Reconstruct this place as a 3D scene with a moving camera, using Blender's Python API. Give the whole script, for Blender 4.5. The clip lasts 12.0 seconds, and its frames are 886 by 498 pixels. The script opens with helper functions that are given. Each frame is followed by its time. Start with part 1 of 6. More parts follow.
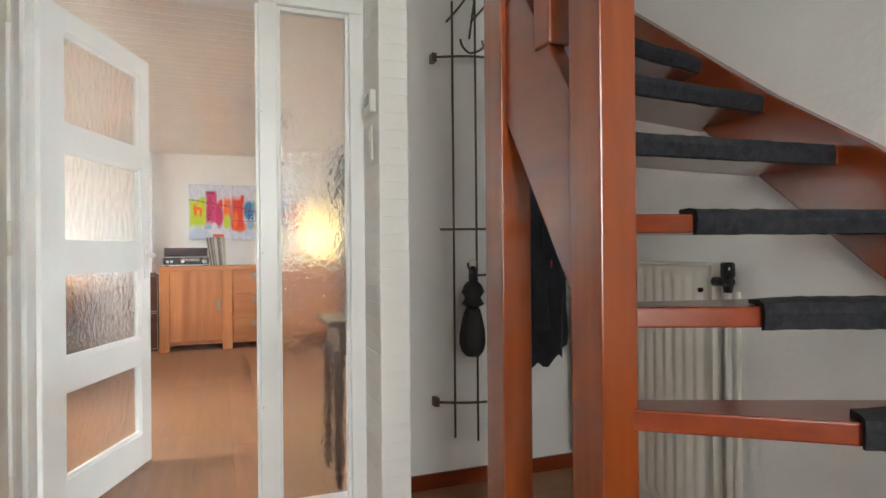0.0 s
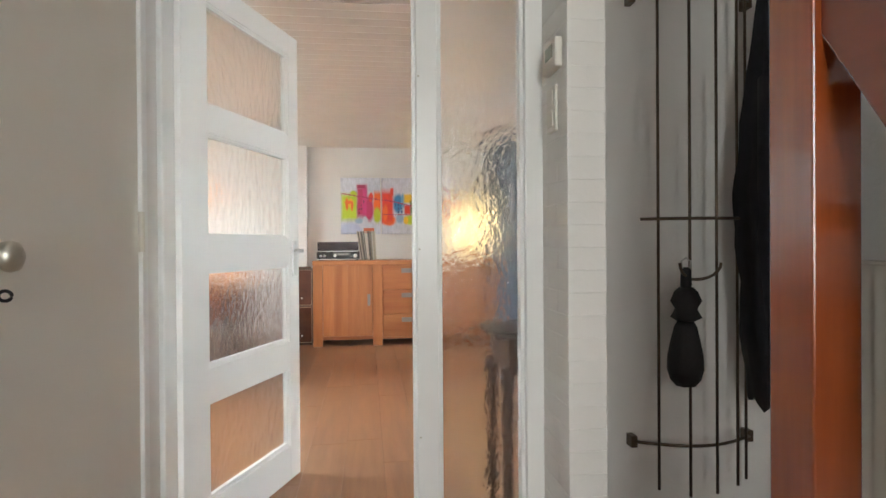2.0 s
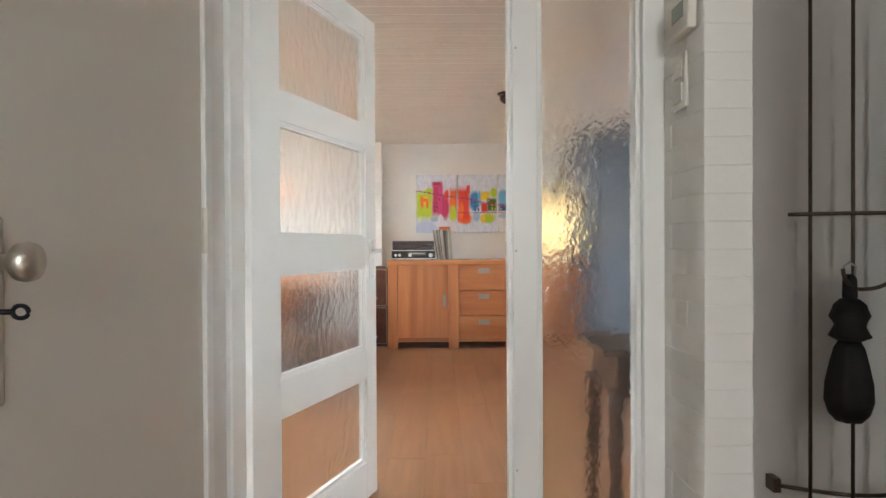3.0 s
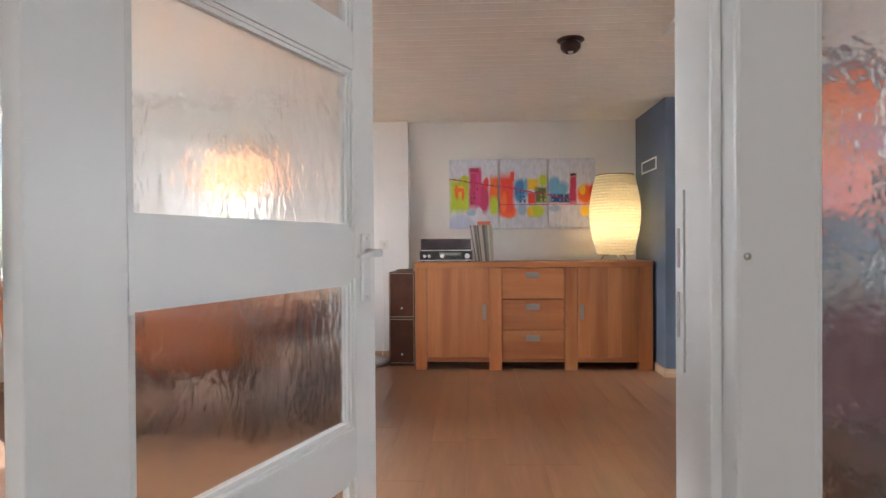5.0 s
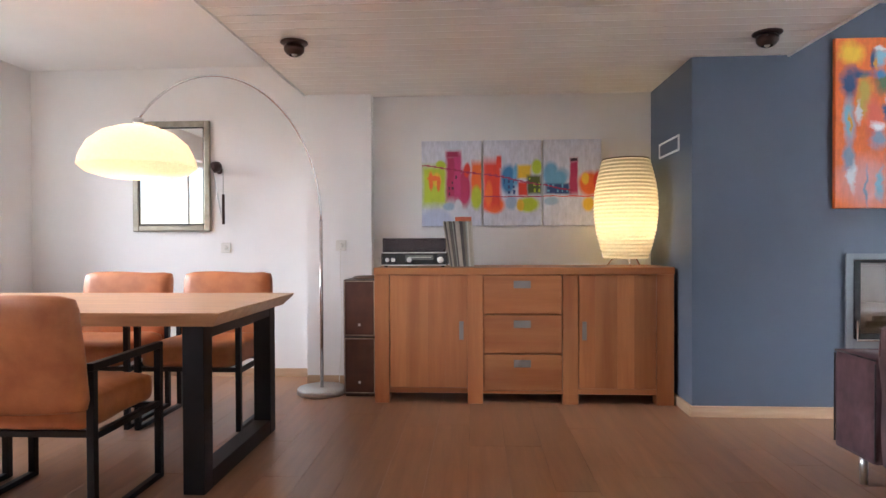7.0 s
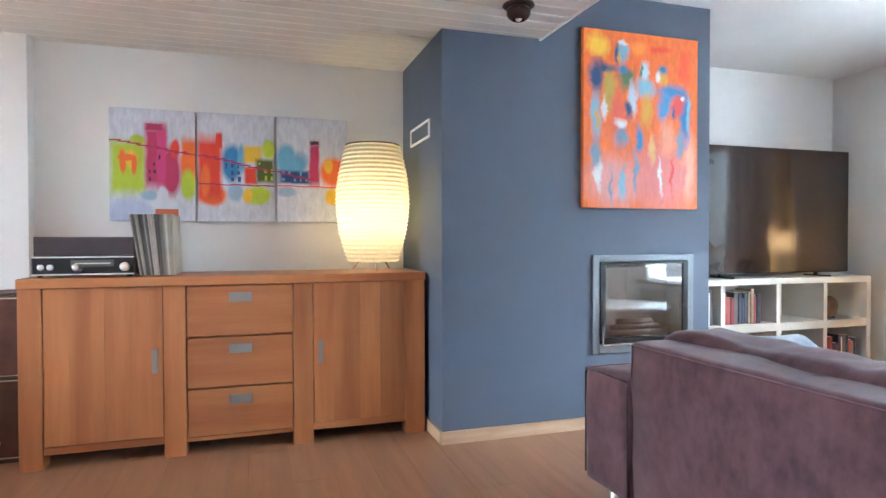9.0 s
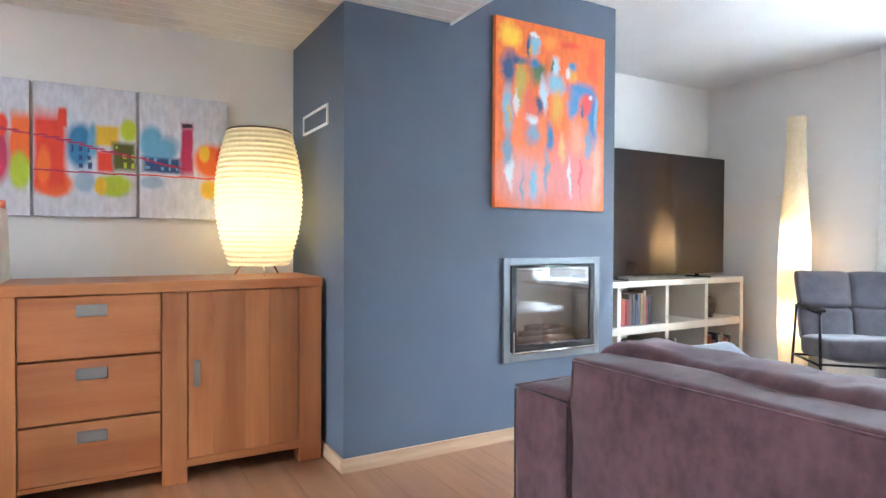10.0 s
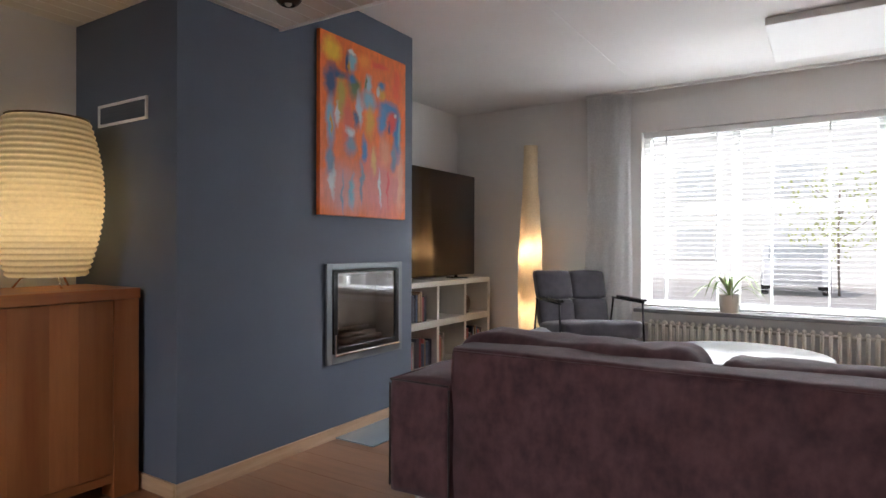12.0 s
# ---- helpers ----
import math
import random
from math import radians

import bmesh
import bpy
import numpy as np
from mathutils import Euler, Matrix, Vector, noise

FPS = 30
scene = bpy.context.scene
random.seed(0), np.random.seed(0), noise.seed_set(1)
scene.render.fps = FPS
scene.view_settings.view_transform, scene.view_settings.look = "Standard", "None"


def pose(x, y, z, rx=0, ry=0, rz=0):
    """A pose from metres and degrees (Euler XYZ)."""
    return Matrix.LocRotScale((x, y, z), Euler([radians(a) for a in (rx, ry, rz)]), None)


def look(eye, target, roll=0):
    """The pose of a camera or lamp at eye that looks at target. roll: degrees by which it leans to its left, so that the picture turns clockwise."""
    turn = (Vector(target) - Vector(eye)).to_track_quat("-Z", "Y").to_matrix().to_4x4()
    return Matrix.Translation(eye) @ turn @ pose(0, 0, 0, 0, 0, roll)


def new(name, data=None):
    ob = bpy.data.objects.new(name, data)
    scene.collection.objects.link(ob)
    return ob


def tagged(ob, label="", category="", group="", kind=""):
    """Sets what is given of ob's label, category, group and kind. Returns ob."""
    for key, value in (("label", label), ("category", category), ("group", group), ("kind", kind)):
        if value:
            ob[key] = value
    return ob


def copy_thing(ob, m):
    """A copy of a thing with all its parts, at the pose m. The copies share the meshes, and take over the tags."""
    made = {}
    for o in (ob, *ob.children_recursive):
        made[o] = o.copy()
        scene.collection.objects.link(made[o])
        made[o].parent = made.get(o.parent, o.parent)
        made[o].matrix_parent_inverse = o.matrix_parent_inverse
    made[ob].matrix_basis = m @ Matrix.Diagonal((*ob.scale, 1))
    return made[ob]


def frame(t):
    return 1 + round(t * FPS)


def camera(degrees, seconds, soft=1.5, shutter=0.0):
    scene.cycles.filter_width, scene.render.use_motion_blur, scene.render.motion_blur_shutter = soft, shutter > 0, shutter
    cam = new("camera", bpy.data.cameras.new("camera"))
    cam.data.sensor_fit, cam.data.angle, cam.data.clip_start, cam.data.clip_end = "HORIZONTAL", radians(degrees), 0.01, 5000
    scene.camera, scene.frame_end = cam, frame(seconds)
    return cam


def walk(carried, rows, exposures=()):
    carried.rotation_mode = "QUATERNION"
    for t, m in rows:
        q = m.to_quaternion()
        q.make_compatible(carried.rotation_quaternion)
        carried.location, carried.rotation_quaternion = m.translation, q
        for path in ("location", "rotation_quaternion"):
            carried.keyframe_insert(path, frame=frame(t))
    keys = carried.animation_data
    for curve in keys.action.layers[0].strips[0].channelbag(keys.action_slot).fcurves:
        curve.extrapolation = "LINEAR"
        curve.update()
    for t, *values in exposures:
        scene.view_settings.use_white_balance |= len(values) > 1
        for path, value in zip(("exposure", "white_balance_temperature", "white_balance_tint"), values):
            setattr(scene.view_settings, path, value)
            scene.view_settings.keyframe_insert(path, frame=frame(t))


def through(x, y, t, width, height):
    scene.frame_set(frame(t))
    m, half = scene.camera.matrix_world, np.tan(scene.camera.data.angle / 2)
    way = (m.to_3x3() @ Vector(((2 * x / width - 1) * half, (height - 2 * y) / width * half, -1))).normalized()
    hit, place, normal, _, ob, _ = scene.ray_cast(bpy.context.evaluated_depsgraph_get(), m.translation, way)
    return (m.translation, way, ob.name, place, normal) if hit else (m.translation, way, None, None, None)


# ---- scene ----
cam = camera(73.4, 12.0)
PATH = [
    (0, (0.573, -0.089, 1.065), (1.285, 1.78, 1.069), -0.5),
    (0.5, (0.584, 0.004, 1.065), (1.274, 1.882, 1.064), -0.4),
    (1, (0.588, 0.152, 1.075), (1.199, 2.057, 1.065), -0.4),
    (1.5, (0.594, 0.287, 1.07), (1.019, 2.242, 1.06), -0.4),
    (2, (0.574, 0.439, 1.073), (0.827, 2.423, 1.06), -0.4),
    (2.5, (0.535, 0.575, 1.07), (0.662, 2.571, 1.055), -0.3),
    (3, (0.527, 0.712, 1.079), (0.542, 2.711, 1.063), -0.3),
    (3.2, (0.518, 0.799, 1.071), (0.492, 2.799, 1.059), -0.5),
    (5, (0.503, 1.822, 1.073), (0.399, 3.819, 1.055), -0.4),
    (5.5, (0.504, 2.116, 1.09), (0.394, 4.112, 1.067), -0.2),
    (6, (0.504, 2.415, 1.087), (0.385, 4.411, 1.067), -0.3),
    (6.5, (0.527, 2.662, 1.081), (0.417, 4.659, 1.059), -0.2),
    (6.7, (0.589, 2.746, 1.078), (0.47, 4.742, 1.058), -0.2),
    (8.3, (0.893, 3.331, 1.11), (1.15, 5.315, 1.081), -0.2),
    (8.5, (0.921, 3.394, 1.107), (1.294, 5.359, 1.074), 0.0),
    (9, (1.064, 3.594, 1.099), (1.67, 5.5, 1.067), -0.1),
    (9.5, (1.115, 3.794, 1.116), (1.917, 5.626, 1.072), 0.0),
    (10, (1.043, 3.961, 1.11), (2.033, 5.699, 1.076), 0.3),
    (10.5, (0.972, 4.012, 1.096), (2.187, 5.6, 1.071), 0.4),
    (11, (0.802, 4.087, 1.09), (2.223, 5.495, 1.074), 0.3),
    (11.2, (0.735, 4.105, 1.092), (2.223, 5.441, 1.079), 0.3),
    (11.5, (0.63, 4.169, 1.108), (2.212, 5.394, 1.094), 0.2),
    (12, (0.475, 4.252, 1.105), (2.157, 5.333, 1.097), 0.2),
]
EXPOSURES = [(0.0, 1.35, 6250, 5), (2.5, 1.1, 6250, 6), (3.2, 1.0, 6300, 7), (5.0, 0.6, 6200, 12), (6.5, 0.5, 6100, 15), (8.4, 0.8, 5450, 7), (9.5, 1.2, 5450, 6), (10.6, 1.1, 5750, 8), (11.3, 0.5, 6100, 13), (12.0, -0.55, 6500, 16)]
walk(cam, [(t, look(eye, target, roll)) for t, eye, target, roll in PATH], EXPOSURES)

# ---- world and light ----
world = bpy.data.worlds.new("sky")
scene.world = world
world.use_nodes = True
wn = world.node_tree
sky = wn.nodes.new("ShaderNodeTexSky")
sky.sky_type = "NISHITA"
sky.sun_disc = False
sky.sun_elevation, sky.sun_rotation = radians(48), radians(200)
wn.links.new(sky.outputs[0], wn.nodes["Background"].inputs[0])
wn.nodes["Background"].inputs[1].default_value = 0.15


def lamp(name, kind, m, power, color=(1, 1, 1), size=0.1, size_y=None):
    data = bpy.data.lights.new(name, kind)
    data.energy, data.color = power, color
    if kind == "AREA":
        data.shape, data.size, data.size_y = "RECTANGLE", size, size_y or size
    elif kind == "SUN":
        data.angle = size
    else:
        data.shadow_soft_size = size
    ob = new(name, data)
    ob.matrix_world = m
    return ob


lamp("sun", "SUN", pose(0, 0, 8, 42, 0, -130), 5.0, (1.0, 0.95, 0.88), radians(0.6))
# daylight that enters through the street window, the garden window and the glazed front door
lamp("street_daylight", "AREA", look((7.5, 4.3, 3.3), (5.2, 4.4, 0.9)), 2300, (0.88, 0.95, 1.0), 3.6, 1.9)
lamp("garden_daylight", "AREA", look((-7.0, 5.3, 3.3), (-2.0, 5.2, 1.2)), 600, (0.94, 0.97, 1.0), 5.0, 2.6)
lamp("front_door_daylight", "AREA", look((0.75, -1.95, 1.6), (0.75, 0.0, 1.2)), 18, (1.0, 0.97, 0.93), 0.9, 1.7)

# ---- materials ----


class Nodes:
    """A small helper round a material's node tree."""

    def __init__(self, name):
        self.mat = bpy.data.materials.new(name)
        self.mat.use_nodes = True
        self.tree = self.mat.node_tree
        self.bsdf = self.tree.nodes["Principled BSDF"]

    def add(self, kind, **inputs):
        n = self.tree.nodes.new(kind)
        for k, v in inputs.items():
            self.put(n, k.replace("_", " "), v)
        return n

    def put(self, node, key, v):
        sock = node.inputs[int(key)] if key.isdigit() else node.inputs[key]
        if isinstance(v, bpy.types.NodeSocket):
            self.tree.links.new(v, sock)
        else:
            sock.default_value = v

    def set(self, **inputs):
        for k, v in inputs.items():
            self.put(self.bsdf, k.replace("_", " "), v)

    def coords(self, scale=(1, 1, 1), kind="Object"):
        tc = self.add("ShaderNodeTexCoord")
        mp = self.add("ShaderNodeMapping", Vector=tc.outputs[kind], Scale=scale)
        return mp.outputs[0]

    def noise(self, vec, scale, detail=4.0, rough=0.55):
        return self.add("ShaderNodeTexNoise", Vector=vec, Scale=scale, Detail=detail, Roughness=rough).outputs["Fac"]

    def ramp(self, fac, a, b, lo=0.3, hi=0.7):
        n = self.add("ShaderNodeValToRGB", Fac=fac)
        e = n.color_ramp.elements
        e[0].position, e[1].position = lo, hi
        e[0].color, e[1].color = (*a, 1), (*b, 1)
        return n.outputs[0]

    def mix(self, fac, a, b, mode="MIX"):
        n = self.add("ShaderNodeMix")
        n.data_type, n.blend_type = "RGBA", mode
        for i, v in ((0, fac), (6, a), (7, b)):
            if isinstance(v, bpy.types.NodeSocket):
                self.tree.links.new(v, n.inputs[i])
            else:
                n.inputs[i].default_value = v if i == 0 else (*v, 1)
        return n.outputs[2]

    def bump(self, height, strength=0.2, dist=0.01):
        n = self.add("ShaderNodeBump", Height=height, Strength=strength, Distance=dist)
        self.tree.links.new(n.outputs[0], self.bsdf.inputs["Normal"])

    def math(self, op, a, b=0.0):
        n = self.add("ShaderNodeMath")
        n.operation = op
        self.put(n, "0", a)
        self.put(n, "1", b)
        return n.outputs[0]


def plain(name, color, rough=0.6, metal=0.0, var=0.12, scale=6.0, bump=0.08, coat=0.0, fine=120.0, rv=0.04):
    """Paint, plastic, plaster or metal: a colour with soft stains and a fine grain."""
    n = Nodes(name)
    v = n.coords()
    big = n.noise(v, scale)
    small = n.noise(v, fine, 3)
    lo = tuple(c * (1 - var) for c in color)
    hi = tuple(min(1, c * (1 + var * 0.6)) for c in color)
    n.set(Base_Color=n.ramp(big, lo, hi), Metallic=metal, Coat_Weight=coat)
    r = n.add("ShaderNodeMapRange", Value=small)
    n.put(r, "3", max(0.02, rough - rv))
    n.put(r, "4", min(1.0, rough + rv))
    n.set(Roughness=r.outputs[0])
    if bump:
        n.bump(small, bump, 0.004)
    return n.mat


def wood(name, dark, light, rough=0.45, axis="z", scale=1.0, coat=0.0, rand=0.25, relief=0.12, rv=0.1):
    """Sawn timber with long grain along one axis, varied from piece to piece."""
    n = Nodes(name)
    info = n.add("ShaderNodeObjectInfo")
    stretch = {"x": (0.7, 9, 9), "y": (9, 0.7, 9), "z": (9, 9, 0.7)}[axis]
    v = n.coords(tuple(s * scale for s in stretch))
    off = n.add("ShaderNodeVectorMath", **{"0": v})
    off.operation = "ADD"
    rnd = n.math("MULTIPLY", info.outputs["Random"], 40.0)
    n.tree.links.new(rnd, off.inputs[1])
    vec = off.outputs[0]
    grain = n.noise(vec, 3.0, 6, 0.6)
    fine = n.noise(vec, 22.0, 3, 0.6)
    col = n.ramp(grain, dark, light, 0.32, 0.68)
    col = n.mix(n.math("MULTIPLY", fine, 0.2), col, tuple(c * 0.6 for c in dark))
    hsv = n.add("ShaderNodeHueSaturation", Color=col)
    val = n.add("ShaderNodeMapRange", Value=info.outputs["Random"])
    n.put(val, "3", 1 - rand)
    n.put(val, "4", 1 + rand * 0.5)
    n.put(hsv, "Value", val.outputs[0])
    rr = n.add("ShaderNodeMapRange", Value=grain)
    n.put(rr, "3", rough - rv)
    n.put(rr, "4", rough + rv)
    n.set(Base_Color=hsv.outputs[0], Roughness=rr.outputs[0], Coat_Weight=coat, Coat_Roughness=0.15)
    n.bump(fine, relief, 0.002)
    return n.mat


def fabric(name, a, b, scale=5.0, rough=0.9, weave=260.0, sheen=0.4):
    n = Nodes(name)
    v = n.coords()
    mid = n.noise(n.coords((1, 1.6, 1)), scale * 3.1, 3, 0.5)
    big = n.math("ADD", n.math("MULTIPLY", n.noise(v, scale, 5, 0.65), 0.68), n.math("MULTIPLY", mid, 0.32))
    fine = n.noise(v, weave, 2)
    n.set(Base_Color=n.ramp(big, a, b, 0.37, 0.62), Roughness=rough, Sheen_Weight=sheen, Sheen_Roughness=0.5)
    n.bump(fine, 0.25, 0.003)
    return n.mat


def figured_glass(name, cell, ripple, rough):
    """Clear cast glass with a hammered or wavy face."""
    n = Nodes(name)
    v = n.coords(cell)
    vor = n.add("ShaderNodeTexVoronoi", Vector=v, Scale=1.0)
    vor.feature = "SMOOTH_F1"
    wav = n.noise(v, 0.9, 2)
    h = n.math("ADD", vor.outputs["Distance"], wav)
    n.set(Base_Color=(0.97, 0.98, 0.97, 1), Roughness=rough, IOR=1.45, Transmission_Weight=1.0)
    n.bump(h, ripple, 0.012)
    return n.mat


def shade_paper(name, color, through=0.6):
    n = Nodes(name)
    v = n.coords()
    grain = n.noise(v, 60, 4)
    col = n.ramp(grain, tuple(c * 0.88 for c in color), color)
    n.set(Base_Color=col, Roughness=0.8)
    tr = n.add("ShaderNodeBsdfTranslucent", Color=col)
    mx = n.add("ShaderNodeMixShader", Fac=through)
    n.tree.links.new(n.bsdf.outputs[0], mx.inputs[1])
    n.tree.links.new(tr.outputs[0], mx.inputs[2])
    n.tree.links.new(mx.outputs[0], n.tree.nodes["Material Output"].inputs[0])
    return n.mat


def glow(name, color, strength):
    n = Nodes(name)
    n.set(Base_Color=(*color, 1), Emission_Color=(*color, 1), Emission_Strength=strength)
    return n.mat


def painting(name, ground, strokes, rough=0.055, soft=0.72):
    """Acrylic on canvas. strokes: centre x, centre z, half width, half height, colour, square or round."""
    n = Nodes(name)
    base = n.coords()
    wob = n.add("ShaderNodeTexNoise", Vector=base, Scale=9.0, Detail=6.0, Roughness=0.62)
    sub = n.add("ShaderNodeVectorMath", **{"0": wob.outputs["Color"], "1": (0.5, 0.5, 0.5)})
    sub.operation = "SUBTRACT"
    scl = n.add("ShaderNodeVectorMath", **{"0": sub.outputs[0]})
    scl.operation = "SCALE"
    n.put(scl, "Scale", rough)
    add = n.add("ShaderNodeVectorMath", **{"0": base, "1": scl.outputs[0]})
    add.operation = "ADD"
    brush = n.noise(n.coords((14, 14, 5)), 3.0, 5, 0.65)
    col = n.ramp(brush, tuple(c * 0.85 for c in ground), ground)
    for cx, cz, rx, rz, color, square in strokes:
        mp = n.add("ShaderNodeMapping", Vector=add.outputs[0], Location=(-cx / rx, 0, -cz / rz), Scale=(1 / rx, 0, 1 / rz))
        if square:
            ab = n.add("ShaderNodeVectorMath", **{"0": mp.outputs[0]})
            ab.operation = "ABSOLUTE"
            sp = n.add("ShaderNodeSeparateXYZ", Vector=ab.outputs[0])
            d = n.math("MAXIMUM", sp.outputs[0], sp.outputs[2])
        else:
            ln = n.add("ShaderNodeVectorMath", **{"0": mp.outputs[0]})
            ln.operation = "LENGTH"
            d = ln.outputs["Value"]
        m = n.add("ShaderNodeMapRange", Value=d)
        n.put(m, "1", soft)
        n.put(m, "2", 1.12)
        n.put(m, "3", 1.0)
        n.put(m, "4", 0.0)
        col = n.mix(m.outputs[0], col, color)
    streak = n.ramp(brush, (0.66, 0.66, 0.66), (1.12, 1.12, 1.12), 0.25, 0.75)
    col = n.mix(0.4, col, streak, "MULTIPLY")
    n.set(Base_Color=col, Roughness=0.5)
    n.bump(brush, 0.2, 0.003)
    return n.mat


WALL = plain("white_wall_paint", (0.80, 0.78, 0.75), 0.75, var=0.04, scale=2.0, bump=0.15)
WOODCHIP = plain("textured_white_wallpaper", (0.78, 0.76, 0.73), 0.8, var=0.05, scale=3, bump=0.5, fine=45)
CEIL = plain("white_ceiling_paint", (0.80, 0.79, 0.77), 0.8, var=0.04, scale=1.5, bump=0.1)
BOARD = plain("cream_ceiling_boards", (0.80, 0.76, 0.69), 0.38, var=0.04, scale=2.5, bump=0.05)
# paler than the boards, to stand in for light reflected by the groove edges
GROOVE_LIGHT = plain("painted_groove_light", (0.96, 0.95, 0.91), 0.5, var=0.02)
GLOSS = plain("white_gloss_paint", (0.84, 0.84, 0.82), 0.3, var=0.02, scale=1.5, bump=0.02, fine=200, rv=0.02)
DOORPAINT = plain("grey_white_door_paint", (0.76, 0.73, 0.66), 0.38, var=0.03, scale=1.2, bump=0.02, fine=200, rv=0.02)
BRICKPAINT = plain("white_painted_brick", (0.78, 0.76, 0.72), 0.6, var=0.05, scale=6, bump=0.25, fine=70)
BLUE = plain("slate_blue_wall_paint", (0.096, 0.118, 0.158), 0.62, var=0.06, scale=2.0, bump=0.2)
FLOORWOOD = wood("laminate_oak", (0.29, 0.137, 0.068), (0.40, 0.205, 0.11), 0.34, "y", 0.8, 0.12, 0.08, 0.03)
JOINT = plain("floor_joint", (0.10, 0.055, 0.03), 0.7)
SKIRT = wood("oak_skirting", (0.45, 0.28, 0.16), (0.60, 0.41, 0.26), 0.45, "x", 1.0)
SKIRTY = wood("oak_skirting_across", (0.45, 0.28, 0.16), (0.60, 0.41, 0.26), 0.45, "y", 1.0)
TEAK = wood("teak_upright", (0.35, 0.108, 0.031), (0.55, 0.22, 0.073), 0.42, "z", 0.30, 0.15, 0.16)
TEAKX = wood("teak_across", (0.36, 0.11, 0.031), (0.54, 0.215, 0.072), 0.42, "x", 0.30, 0.15, 0.2)
# near-black: shade painted behind the door board gaps, and the potting soil
GAP_SHADE_AND_SOIL = plain("gap_shade_and_soil", (0.03, 0.018, 0.012), 0.8)
MAHOG = wood("varnished_mahogany_upright", (0.215, 0.042, 0.008), (0.275, 0.058, 0.011), 0.22, "z", 0.7, 0.5, 0.10, 0.03, 0.03)
MAHOGX = wood("varnished_mahogany_across", (0.17, 0.026, 0.006), (0.25, 0.042, 0.010), 0.22, "x", 0.7, 0.45, 0.12, 0.03, 0.03)
MAHOGY = wood("varnished_mahogany_along", (0.18, 0.032, 0.007), (0.225, 0.042, 0.010), 0.20, "y", 0.5, 0.55, 0.10, 0.02, 0.02)
CARPET = fabric("charcoal_stair_carpet", (0.006, 0.006, 0.009), (0.024, 0.024, 0.03), 40, 0.95, 300, 0.0)
DARKWOOD = wood("dark_stained_wood", (0.05, 0.022, 0.012), (0.10, 0.048, 0.026), 0.4, "z", 1.0, 0.2)
OAKTOP = wood("oak_table_top", (0.44, 0.235, 0.11), (0.62, 0.37, 0.20), 0.4, "x", 1.0, 0.15)
BLACKSTEEL = plain("black_steel", (0.018, 0.018, 0.022), 0.4, 0.6, 0.2, 8, 0.1)
IRON = plain("wrought_iron", (0.13, 0.10, 0.07), 0.38, 0.85, 0.25, 20, 0.2)
STEEL = plain("brushed_steel", (0.58, 0.57, 0.55), 0.3, 1.0, 0.06, 4, 0.05)
PULL = plain("dull_steel_pull", (0.30, 0.29, 0.28), 0.42, 0.9, 0.08, 8, 0.05)
CHROME = plain("polished_chrome", (0.75, 0.75, 0.75), 0.1, 1.0, 0.03, 4, 0.0)
ALU = plain("satin_aluminium", (0.78, 0.78, 0.77), 0.44, 1.0, 0.06, 6, 0.05)
FPFRAME = plain("grey_fireplace_frame", (0.20, 0.215, 0.23), 0.35, 0.7, 0.06, 4, 0.05)
BLACK = plain("black_enamel", (0.012, 0.012, 0.014), 0.25, 0.0, 0.2, 8, 0.03)
SOOT = plain("sooty_firebrick", (0.30, 0.23, 0.18), 0.9, 0, 0.3, 7, 0.4)
TAN = fabric("tan_leather", (0.34, 0.10, 0.03), (0.48, 0.17, 0.055), 4, 0.45, 140, 0.0)
SUEDE = fabric("taupe_velvet_suede", (0.053, 0.021, 0.026), (0.114, 0.051, 0.057), 6.5, 0.85, 320, 0.12)
DARKSUEDE = fabric("dark_seam_cord", (0.02, 0.013, 0.014), (0.05, 0.034, 0.035), 6, 0.85, 320, 0.1)
GREYSEAT = fabric("grey_upholstery", (0.054, 0.049, 0.062), (0.088, 0.082, 0.10), 6, 0.85, 300, 0.3)
THROW = fabric("blue_grey_throw", (0.09, 0.105, 0.14), (0.19, 0.22, 0.28), 8, 0.9, 250)
CURTAIN = shade_paper("white_voile", (0.97, 0.97, 0.96), 0.12)
PAPER = shade_paper("cream_ribbed_paper", (0.92, 0.85, 0.66), 0.72)
PAPERFL = shade_paper("handmade_paper", (0.88, 0.76, 0.56), 0.5)
OPAL = shade_paper("opal_shade", (0.92, 0.64, 0.46), 0.6)
TVBLACK = plain("dark_glossy_screen", (0.028, 0.013, 0.008), 0.09, 0, 0.1, 3, 0.0)
SHELFWHITE = plain("ivory_lacquer", (0.80, 0.75, 0.66), 0.45, 0, 0.04, 3, 0.03)
RADIATOR = plain("cream_radiator_enamel", (0.72, 0.68, 0.60), 0.38, 0, 0.06, 5, 0.04)
STONE = plain("grey_stone_sill", (0.22, 0.22, 0.23), 0.4, 0, 0.2, 25, 0.1)
TERRA = plain("pale_glazed_pot", (0.55, 0.52, 0.44), 0.4, 0, 0.1, 9, 0.1)
LEAF = plain("green_leaf", (0.20, 0.29, 0.09), 0.5, 0, 0.35, 14, 0.1)
COFFEE = plain("white_marble_top", (0.72, 0.71, 0.70), 0.18, 0, 0.12, 5, 0.02, 0.3)
LEATHERBOX = plain("brown_speaker_front", (0.10, 0.036, 0.02), 0.6, 0, 0.3, 10, 0.3)
BEIGE = plain("beige_trim", (0.55, 0.45, 0.34), 0.5)
PLASTIC = plain("ivory_plastic", (0.72, 0.69, 0.62), 0.4, 0, 0.04, 4, 0.02)
NYLON = fabric("black_nylon", (0.004, 0.004, 0.005), (0.011, 0.011, 0.013), 30, 0.6, 200, 0.0)
